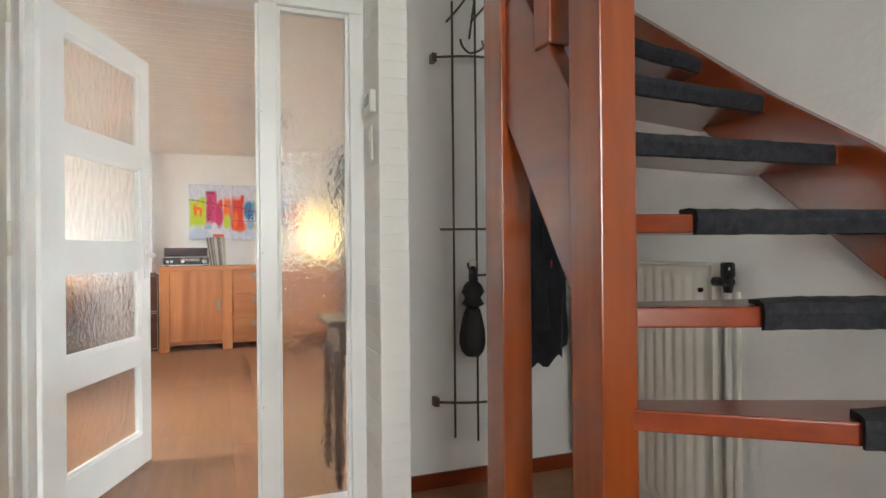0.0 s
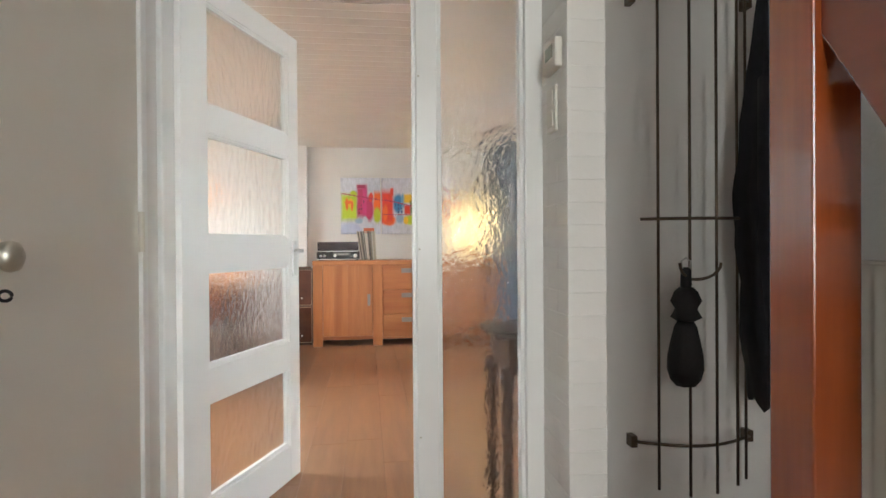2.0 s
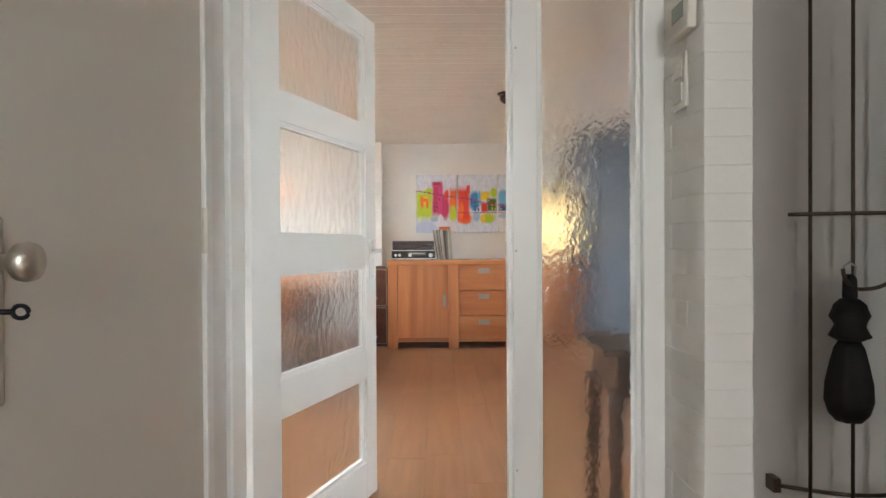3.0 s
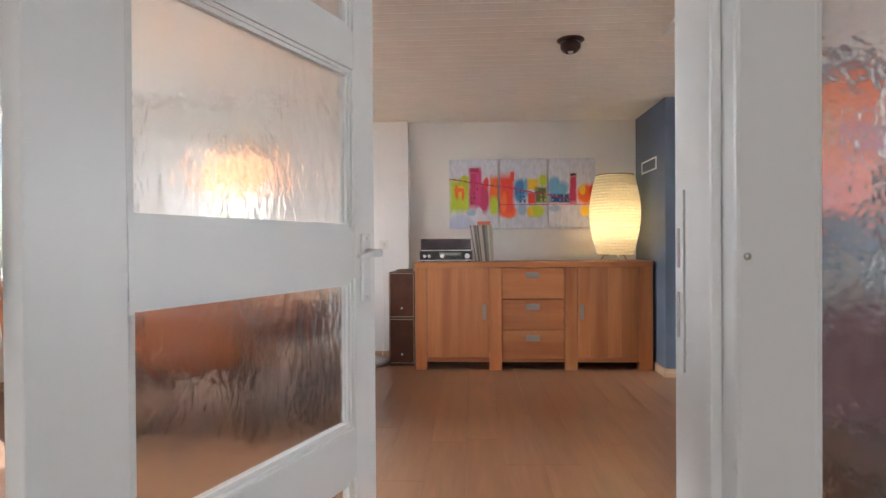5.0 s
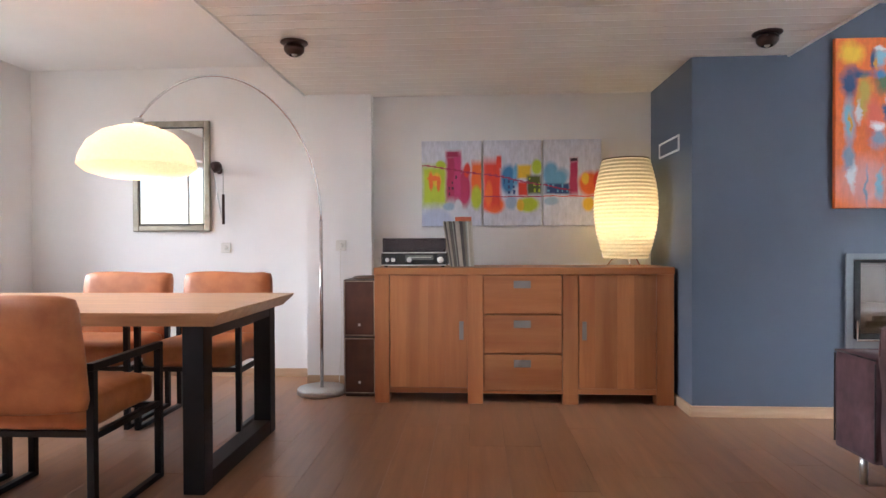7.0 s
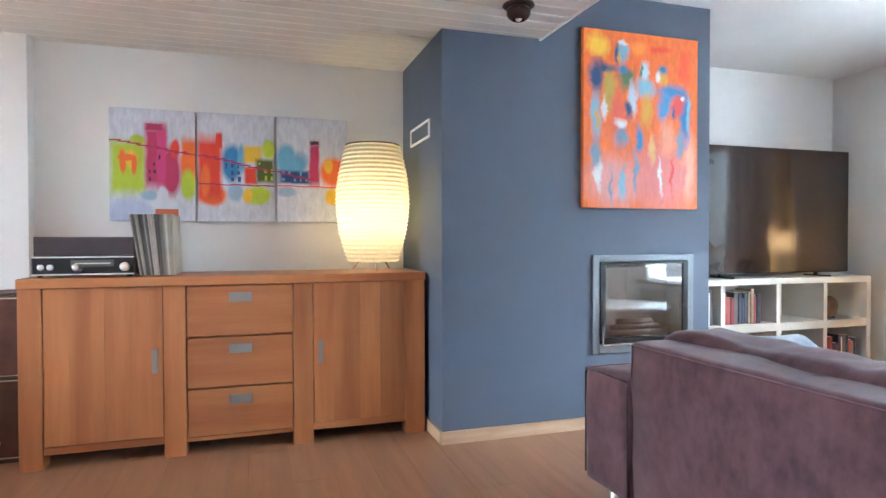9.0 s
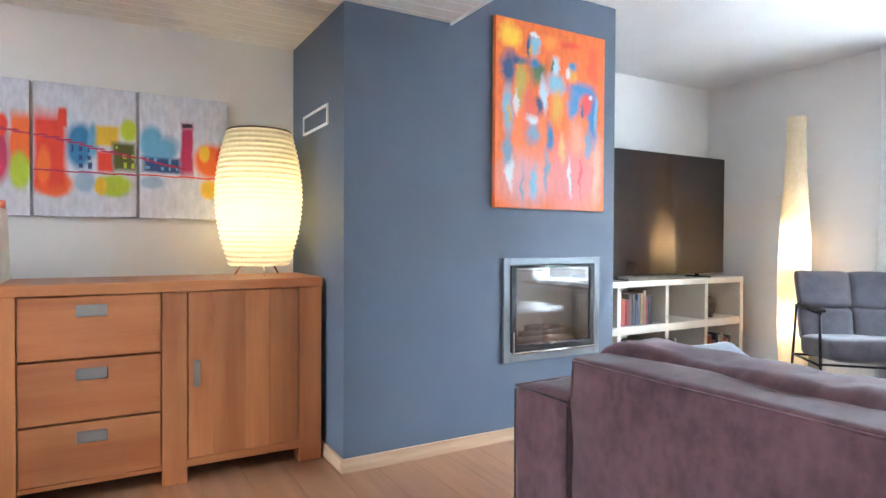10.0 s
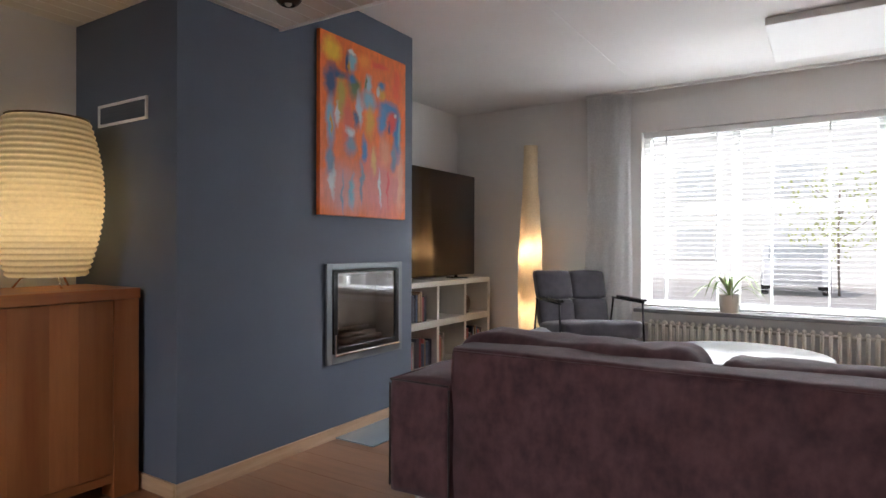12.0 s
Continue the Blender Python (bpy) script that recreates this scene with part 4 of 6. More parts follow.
P1 = painting("city_canvas_a", PALE, [
    (-0.12, -0.28, 0.13, 0.09, LAV, 0), (0.05, -0.22, 0.07, 0.06, WHITE, 0), (-0.13, -0.015, 0.10, 0.165, YG, 1), (-0.08, 0.145, 0.04, 0.035, YG, 0),
    (-0.16, 0.02, 0.02, 0.075, ORG, 0), (-0.115, 0.03, 0.035, 0.055, YEL, 0), (-0.14, 0.04, 0.05, 0.02, ORG, 0), (-0.10, 0.0, 0.015, 0.06, ORG, 0),
    (0.195, 0.03, 0.045, 0.14, ORG, 1), (0.19, -0.11, 0.045, 0.095, YG, 0), (0.10, -0.03, 0.055, 0.16, CRIM, 0), (0.12, 0.10, 0.025, 0.06, REDC, 0),
    (0.017, 0.05, 0.062, 0.195, CRIM, 1), (0.045, 0.06, 0.028, 0.18, (0.62, 0.05, 0.20), 1), (-0.02, -0.18, 0.045, 0.035, PALEBLUE, 0), (0.05, -0.17, 0.03, 0.05, WHITE, 0),
    *windows(-0.03, 0.05, -0.10, 0.07, 3, 4, DRK, 4), (0.01, 0.225, 0.05, 0.02, MAG, 1),
    *cable_line(-0.225, 0.145, 0.225, 0.07, MAG)], 0.03)
P2 = painting("city_canvas_b", PALE, [
    (-0.14, -0.17, 0.09, 0.065, ORG, 0), (-0.155, -0.01, 0.072, 0.20, REDC, 1), (-0.18, -0.08, 0.03, 0.10, ORG, 0), (-0.10, 0.16, 0.02, 0.05, REDC, 1),
    (-0.03, 0.03, 0.062, 0.12, BLU, 0), (0.03, 0.06, 0.03, 0.09, SKY, 0), (-0.01, -0.15, 0.045, 0.065, PALEBLUE, 0), (0.09, 0.085, 0.055, 0.055, YEL, 1),
    (0.08, -0.045, 0.038, 0.055, REDC, 1), (0.12, -0.165, 0.085, 0.065, YG, 0), (0.06, -0.17, 0.03, 0.05, YEL, 0), (0.165, -0.015, 0.055, 0.078, OLV, 1), (0.185, 0.12, 0.045, 0.06, YG, 0),
    *windows(-0.08, 0.03, -0.09, 0.03, 3, 3, NAVY, 2), *windows(0.12, 0.22, -0.08, 0.05, 3, 3, YG, 6),
    *cable_line(-0.222, 0.075, 0.222, -0.02, MAG), *cable_line(-0.222, -0.10, 0.222, -0.105, MAG, 0.004)], 0.03)
P3 = painting("city_canvas_c", PALE, [
    (-0.16, -0.14, 0.06, 0.035, PALEBLUE, 0), (-0.16, 0.06, 0.065, 0.105, SKY, 0), (-0.075, 0.055, 0.055, 0.065, PALEBLUE, 0), (-0.10, 0.03, 0.06, 0.06, SKY, 0), (-0.11, -0.045, 0.105, 0.042, NAVY, 1),
    (0.13, -0.01, 0.09, 0.10, ORG, 0), (0.10, 0.03, 0.03, 0.05, YEL, 0), (0.19, 0.0, 0.03, 0.09, REDC, 0), (0.12, -0.165, 0.05, 0.06, YEL, 0), (0.01, 0.04, 0.033, 0.145, CRIM, 1),
    *windows(-0.2, -0.02, -0.08, 0.0, 5, 2, SKY, 8), (0.01, 0.175, 0.03, 0.012, DRK, 1),
    *cable_line(-0.218, -0.015, 0.0, -0.06, MAG), *cable_line(-0.218, -0.10, 0.218, -0.105, REDC, 0.004)], 0.03)
for (a, b), m in zip(((0.272, 0.732), (0.746, 1.189), (1.203, 1.64)), (P1, P2, P3)):
    canvas("painting", a, b, 1.21, 1.865, 7.479, m, "bright abstract skyline painted on one canvas of a triptych", 0.042, "triptych canvases")
OR2, PNK = (0.85, 0.17, 0.02), (0.68, 0.20, 0.17)


def figures():
    rnd = random.Random(6)
    WHT, CYN, OCH, NVY, CRM = (0.70, 0.72, 0.72), (0.22, 0.46, 0.60), (0.68, 0.34, 0.03), (0.03, 0.08, 0.20), (0.70, 0.06, 0.05)
    GRY, GRN, RST = (0.22, 0.30, 0.40), (0.10, 0.18, 0.08), (0.70, 0.12, 0.06)
    s = [(-0.30, 0.42, 0.09, 0.08, YEL, 0), (0.12, 0.43, 0.10, 0.03, (0.78, 0.08, 0.02), 0), (0.30, 0.34, 0.05, 0.12, (0.80, 0.10, 0.02), 0), (-0.02, 0.42, 0.06, 0.05, (0.88, 0.28, 0.03), 0)]
    s += [(0.14, -0.32, 0.27, 0.24, PNK, 0), (-0.2, -0.36, 0.20, 0.18, (0.66, 0.30, 0.26), 0), (0.33, -0.25, 0.06, 0.25, (0.80, 0.36, 0.22), 0)]
    for k in range(8):
        x = -0.30 + 0.085 * k
        s.append((x, rnd.uniform(-0.42, -0.28), rnd.uniform(0.012, 0.024), rnd.uniform(0.08, 0.16), (WHT, GRY, CYN, GRY, PNK, WHT, CRM, PNK)[k], 0))
    # three loose upright forms of brushed patches
    s += [(-0.31, 0.24, 0.055, 0.11, NVY, 0), (-0.24, 0.30, 0.08, 0.035, NVY, 0), (-0.31, 0.02, 0.045, 0.16, CYN, 0), (-0.32, -0.20, 0.042, 0.10, GRY, 0), (-0.30, 0.0, 0.014, 0.07, OCH, 0)]
    s += [(-0.22, 0.16, 0.05, 0.15, (0.50, 0.36, 0.05), 0), (-0.11, 0.24, 0.07, 0.075, GRN, 0), (-0.13, 0.29, 0.045, 0.035, BLU, 0), (-0.17, 0.02, 0.06, 0.17, RST, 0), (-0.25, 0.06, 0.018, 0.085, WHT, 0)]
    s += [(-0.13, 0.385, 0.048, 0.065, CYN, 0), (-0.165, 0.38, 0.02, 0.065, NVY, 0), (-0.148, 0.36, 0.014, 0.045, OCH, 0), (-0.13, 0.44, 0.03, 0.018, WHT, 0), (-0.14, -0.09, 0.055, 0.085, GRY, 0), (-0.15, -0.015, 0.05, 0.03, WHT, 0)]
    s += [(0.02, 0.19, 0.075, 0.075, CYN, 0), (0.02, 0.30, 0.040, 0.062, (0.45, 0.66, 0.74), 0), (-0.005, 0.29, 0.012, 0.05, GRN, 0), (-0.065, 0.12, 0.028, 0.12, (0.50, 0.62, 0.72), 0), (0.03, 0.07, 0.055, 0.12, OCH, 0), (-0.02, -0.11, 0.024, 0.10, BLU, 0), (0.065, -0.16, 0.03, 0.11, (0.75, 0.42, 0.14), 0), (-0.10, 0.06, 0.025, 0.06, NVY, 0)]
    s += [(0.21, 0.18, 0.125, 0.06, BLU, 0), (0.30, 0.03, 0.052, 0.18, BLU, 0), (0.155, 0.09, 0.05, 0.11, (0.08, 0.28, 0.55), 0), (0.33, 0.06, 0.018, 0.13, CYN, 0), (0.245, 0.10, 0.05, 0.075, CRM, 0), (0.27, 0.14, 0.02, 0.02, WHT, 0), (0.22, 0.06, 0.015, 0.05, NVY, 0)]
    s += [(0.145, 0.275, 0.045, 0.058, OCH, 0), (0.145, 0.315, 0.04, 0.026, BLU, 0), (0.115, 0.265, 0.018, 0.04, WHT, 0), (0.175, -0.09, 0.06, 0.12, (0.78, 0.30, 0.16), 0), (0.26, -0.12, 0.03, 0.09, GRY, 0)]
    return painting("figures_canvas", OR2, s, 0.11, 0.45)


FIG = figures()
canvas("painting", 2.855, 3.645, 1.28, 2.305, 6.617, FIG, "tall orange and blue abstract canvas on the chimney breast", 0.03)


def fireplace():
    ob = thing("fireplace", "built-in wood stove with steel frame and black glazed door", "fireplace", (0, 6.617, 0))
    x0, x1, z0, z1 = 2.93, 3.635, 0.43, 1.006
    bm = bmesh.new()
    f = 0.045
    bm_box(bm, x0, x0 + f, -0.014, -0.001, z0, z1, 0.002, 1)
    bm_box(bm, x1 - f, x1, -0.014, -0.001, z0, z1, 0.002, 1)
    bm_box(bm, x0 + f, x1 - f, -0.0138, -0.001, z1 - 0.035, z1, 0.002, 1)
    bm_box(bm, x0 + f, x1 - f, -0.0138, -0.001, z0, z0 + 0.06, 0.002, 1)
    part("surround", bm, FPFRAME, ob, "grey steel surround")
    door = part("door", box(x0 + 0.046, x0 + 0.082, -0.022, -0.004, 0.487, 0.966, 0.002), BLACK, ob, "black door frame")
    part("door_stile", box(x1 - 0.082, x1 - 0.046, -0.022, -0.004, 0.487, 0.966, 0.002), BLACK, door)
    part("door_rail", box(x0 + 0.082, x1 - 0.082, -0.0215, -0.004, 0.487, 0.52, 0.002), BLACK, door)
    part("door_rail", box(x0 + 0.082, x1 - 0.082, -0.0215, -0.004, 0.95, 0.966, 0.002), BLACK, door)
    pane = part("pane", box(x0 + 0.082, x1 - 0.082, -0.012, -0.008, 0.52, 0.95), STOVEGLASS, door, "clear stove glass")
    pane.visible_shadow = False
    part("bottom_bar", tube([(x0 + 0.06, -0.03, 0.482), (x1 - 0.05, -0.03, 0.482)], 0.007, 10), CHROME, door, "polished handle bar")
    part("handle", box(x0 + 0.052, x0 + 0.062, -0.034, -0.022, 0.475, 0.60, 0.002), CHROME, door)
    # firebox lined with pale firebrick behind the glass
    part("firebox", box(x0 + 0.05, x1 - 0.05, 0.150, 0.180, 0.487, 0.966), SOOT, ob, "soot-stained firebrick lining")
    for xa, xb in ((2.9765, 2.998), (3.566, 3.5875)):
        part("side_lining", box(xa, xb, 0.003, 0.150, 0.487, 0.966), SOOT, ob)
    part("grate", box(2.998, 3.566, 0.004, 0.150, 0.487, 0.505), BLACK, ob)
    part("baffle", box(2.998, 3.566, 0.02, 0.150, 0.90, 0.93), SOOT, ob)
    for k in range(3):
        part("log", tube([(3.07 + 0.05 * k, 0.07 + 0.02 * k, 0.53 + 0.03 * k), (3.29, 0.08, 0.535 + 0.03 * k), (3.49 - 0.04 * k, 0.06 + 0.02 * k, 0.53 + 0.03 * k)], 0.022, 10), DARKWOOD, ob)


fireplace()


def vent():
    ob = thing("air_vent", "white framed air vent grille on the chimney side", "vent", (2.02, 0, 0))
    y0, y1, z0, z1 = 6.835, 7.25, 1.68, 1.785
    bm = bmesh.new()
    bm_box(bm, -0.010, -0.001, y0, y0 + 0.012, z0, z1)
    bm_box(bm, -0.010, -0.001, y1 - 0.012, y1, z0, z1)
    bm_box(bm, -0.010, -0.001, y0 + 0.012, y1 - 0.012, z0, z0 + 0.012)
    bm_box(bm, -0.010, -0.001, y0 + 0.012, y1 - 0.012, z1 - 0.012, z1)
    part("frame", bm, GLOSS, ob)
    part("backing", box(-0.003, -0.0005, y0 + 0.012, y1 - 0.012, z0 + 0.012, z1 - 0.012), BLUE, ob)
    for k in range(6):
        z = z0 + 0.018 + k * 0.0125
        part("slat", box(-0.006, -0.003, y0 + 0.012, y1 - 0.012, z, z + 0.006), BLUE, ob)


vent()


def ceiling_spot(at):
    ob = thing("ceiling_spot", "dark bronze swivelling spotlight on the boarded ceiling", "spotlight", at, group="ceiling spots")
    part("rose", lathe([(0.075, -0.004), (0.078, -0.010), (0.07, -0.016), (0.05, -0.02)], 28), SPOT, ob)
    part("ball", lathe([(0.02, -0.012), (0.045, -0.018), (0.058, -0.035), (0.056, -0.055), (0.042, -0.072), (0.030, -0.078)], 26), SPOT, ob)
    part("cup", lathe([(0.030, -0.078), (0.024, -0.066), (0.001, -0.062)], 20), BLACK, ob)
    part("bulb", lathe([(0.014, -0.064), (0.016, -0.074), (0.010, -0.081), (0.001, -0.083)], 14), PLASTIC, ob)
    for a in (0.4, 3.54):
        part("wing", box(0.052 * math.cos(a) - 0.012, 0.052 * math.cos(a) + 0.012, 0.052 * math.sin(a) - 0.01, 0.052 * math.sin(a) + 0.01, -0.038, -0.03, 0.003), SPOT, ob)
    return ob


first = ceiling_spot((1.055, 5.22, LOW + 0.004))
for x, y in ((-0.335, 6.19), (2.277, 6.21)):
    copy_thing(first, pose(x, y, LOW + 0.004, 0, 0, 40))


def outlet(at, name="wall_socket", label="ivory double wall socket"):
    ob = thing(name, label, "socket", at)
    part("plate", box(-0.04, 0.04, -0.012, -0.0005, -0.04, 0.04, 0.005), PLASTIC, ob)
    part("insert", lathe([(0.02, 0), (0.018, -0.004), (0.001, -0.004)], 18), PLASTIC, ob).matrix_basis = pose(0, -0.012, 0, -90)


outlet((-0.345, 7.38, 1.065))
cable = thing("lamp_cable", "thin white cable from the socket down to the floor", "cable")
part("cord", tube([(-0.345, 7.365, 1.04), (-0.35, 7.365, 0.8), (-0.335, 7.362, 0.5), (-0.35, 7.362, 0.2), (-0.36, 7.35, 0.012), (-0.40, 7.28, 0.006)], 0.003, 6), PLASTIC, cable)
outlet((-1.35, NORTH, 1.05))

# ---- dining corner ----


def arc_lamp():
    ob = thing("arc_lamp", "chrome arc floor lamp with a mushroom shade over the table", "floor lamp", (-0.43, 7.11, 0))
    part("base", lathe([(0.17, 0.0), (0.175, 0.004), (0.175, 0.034), (0.17, 0.04), (0.001, 0.041)], 48), STEEL, ob, "round brushed steel base")
    part("pole", tube([(0, 0, 0.04), (0, 0, 1.25)], 0.013, 14), CHROME, ob)
    end = Vector((-0.80, -0.95, 0))
    pts = []
    for k in range(41):
        a = math.pi - (math.pi - radians(38)) * k / 40
        s = (0.62 + 0.62 * math.cos(a)) / (0.62 + 0.62 * math.cos(radians(38)))
        pts.append((end.x * s, end.y * s, 1.24 + 0.90 * math.sin(a)))
    part("arc", tube(pts, 0.0075, 10), CHROME, ob, "thin chrome arc")
    ex, ey, ez = pts[-1]
    shade = lathe([(0.31, -0.20), (0.30, -0.15), (0.26, -0.07), (0.19, -0.01), (0.10, 0.025), (0.03, 0.035)], 44, at=(ex, ey, ez - 0.07))
    part("shade", shade, OPAL, ob, "pale opal mushroom shade, lit")
    part("lower_bowl", lathe([(0.31, -0.20), (0.27, -0.235), (0.18, -0.262), (0.001, -0.272)], 44, at=(ex, ey, ez - 0.07)), OPAL, ob)
    part("cap", lathe([(0.032, -0.04), (0.03, 0.0), (0.012, 0.01)], 20, at=(ex, ey, ez), closed=True), CHROME, ob)
    return ob, Vector((-0.43 + ex, 7.11 + ey, ez - 0.20))


arc, bulb_at = arc_lamp()
lamp("arc_lamp_light", "POINT", pose(*bulb_at), 6, (1.0, 0.82, 0.60), 0.05)


def dining_table():
    ob = thing("dining_table", "oak dining table with a chamfered live edge and black steel legs", "table")
    x0, x1, y0, y1, z = -2.35, -0.39, 5.30, 6.32, 0.79
    bm = bmesh.new()
    n = 24
    top, low = [], []
    rnd = random.Random(8)
    ring = [(x0 + (x1 - x0) * k / n, y0) for k in range(n + 1)] + [(x1, y0 + (y1 - y0) * k / 10) for k in range(1, 10)] + [(x1 - (x1 - x0) * k / n, y1) for k in range(n + 1)] + [(x0, y1 - (y1 - y0) * k / 10) for k in range(1, 10)]
    cx, cy = (x0 + x1) / 2, (y0 + y1) / 2
    mid = []
    for x, y in ring:
        w = noise.noise(Vector((x * 3, y * 3, 0))) * 0.012
        ux, uy = (1 if x > cx else -1), (1 if y > cy else -1)
        edge_x = 1 if abs(x - x0) < 1e-6 or abs(x - x1) < 1e-6 else 0
        edge_y = 1 if abs(y - y0) < 1e-6 or abs(y - y1) < 1e-6 else 0
        top.append(bm.verts.new((x + ux * edge_x * w, y + uy * edge_y * w, z)))
        mid.append(bm.verts.new((x + ux * edge_x * (w - 0.004), y + uy * edge_y * (w - 0.004), z - 0.012)))
        low.append(bm.verts.new((x - ux * edge_x * 0.045, y - uy * edge_y * (0.045 + w), z - 0.062)))
    m = len(ring)
    bm.faces.new(top)
    bm.faces.new(low[::-1])
    for k in range(m):
        bm.faces.new((top[k], mid[k], mid[(k + 1) % m], top[(k + 1) % m]))
        bm.faces.new((mid[k], low[k], low[(k + 1) % m], mid[(k + 1) % m]))
    part("tabletop", bm, OAKTOP, ob)
    for xa in (-0.575, -2.26):
        leg = part("leg_frame", box(xa, xa + 0.095, 5.35, 5.435, 0, z - 0.063, 0.003), BLACKSTEEL, ob, "black steel box-section leg frame")
        part("leg_post", box(xa, xa + 0.095, 6.17, 6.255, 0, z - 0.063, 0.003), BLACKSTEEL, leg)
        part("floor_bar", box(xa + 0.001, xa + 0.094, 5.435, 6.17, 0, 0.08, 0.003), BLACKSTEEL, leg)
        part("top_bar", box(xa + 0.001, xa + 0.094, 5.435, 6.17, z - 0.12, z - 0.063, 0.003), BLACKSTEEL, leg)


dining_table()


def dining_chair(at, turn, w=0.62):
    ob = thing("dining_chair", "tan leather dining armchair on a black steel frame", "chair", at, turn, "chairs round the table")
    h = w / 2
    part("seat", cushion(-h + 0.03, h - 0.03, -0.27, 0.25, 0.36, 0.50, 0.045, 0.012, 1), TAN, ob)
    back = cushion(-h + 0.01, h - 0.01, 0.21, 0.30, 0.44, 0.89, 0.04, 0.012, 2)
    for v in back.verts:
        v.co.y += (v.co.z - 0.44) * 0.16
    part("backrest", back, TAN, ob)
    for sx in (-1, 1):
        x = sx * (h - 0.01)
        leg = part("side_frame", box(x - 0.015, x + 0.015, -0.27, -0.24, 0, 0.60, 0.002), BLACKSTEEL, ob, "black steel side frame")
        part("rear_post", box(x - 0.015, x + 0.015, 0.22, 0.25, 0, 0.60, 0.002), BLACKSTEEL, leg)
        part("armrest", box(x - 0.015, x + 0.015, -0.27, 0.25, 0.60, 0.63, 0.002), BLACKSTEEL, leg)
        part("floor_runner", box(x - 0.0145, x + 0.0145, -0.24, 0.22, 0, 0.025, 0.002), BLACKSTEEL, leg)
        part("seat_rail", box(x - 0.0145, x + 0.0145, -0.24, 0.22, 0.335, 0.36, 0.002), BLACKSTEEL, leg)
    for y in (-0.22, 0.2):
        part("cross_rail", box(-h + 0.02, h - 0.02, y - 0.012, y + 0.012, 0.335, 0.36, 0.002), BLACKSTEEL, ob)
    return ob


chair = dining_chair((-0.98, 6.47, 0), 0)
for x, y, a in ((-1.66, 6.47, 2), (-1.08, 5.28, 181), (-1.80, 5.26, 178)):
    copy_thing(chair, pose(x, y, 0, 0, 0, a))


def wall_mirror():
    ob = thing("mirror", "rectangular wall mirror in a moulded silver gilt frame", "mirror", (0, NORTH, 0))
    x0, x1, z0, z1 = -2.12, -1.47, 1.185, 2.085
    f = 0.05
    bm = bmesh.new()
    for a in ((x0, x0 + f, z0, z1), (x1 - f, x1, z0, z1), (x0 + f, x1 - f, z0, z0 + f), (x0 + f, x1 - f, z1 - f, z1)):
        bm_box(bm, a[0], a[1], -0.03, -0.001, a[2], a[3], 0.008)
    part("frame", bm, plain("silver_gilt", (0.36, 0.32, 0.25), 0.35, 0.8, 0.2, 20, 0.15), ob)
    part("inner_bead", box(x0 + f, x1 - f, -0.014, -0.002, z0 + f, z1 - f), BLACK, ob)
    part("glass", box(x0 + f + 0.012, x1 - f - 0.012, -0.016, -0.0145, z0 + f + 0.012, z1 - f - 0.012), MIRROR, ob, "silvered mirror glass")


wall_mirror()


def wall_lamp():
    ob = thing("wall_lamp", "jointed dark metal wall lamp beside the mirror", "wall lamp", (-1.40, NORTH, 1.68))
    part("wall_plate", lathe([(0.03, 0), (0.03, 0.012), (0.012, 0.018)], 20, closed=True), SPOT, ob).matrix_basis = pose(0, -0.001, 0, 90)
    part("head", lathe([(0.045, -0.03), (0.045, 0.0), (0.03, 0.03), (0.012, 0.04)], 20, closed=True), SPOT, ob).matrix_basis = pose(0.02, -0.10, 0.02, 0, 70, 0)
    part("arm", tube([(0.0, -0.02, 0), (0.02, -0.09, 0.01)], 0.007, 8), SPOT, ob)
    part("arm", tube([(-0.03, -0.06, -0.01), (0.05, -0.06, -0.42)], 0.005, 8), STEEL, ob)
    part("arm", tube([(0.055, -0.06, 0.0), (0.055, -0.06, -0.44)], 0.005, 8), STEEL, ob)
    part("counterweight", tube([(0.055, -0.06, -0.20), (0.055, -0.06, -0.44)], 0.011, 10), SPOT, ob)


wall_lamp()

# ---- sitting corner ----


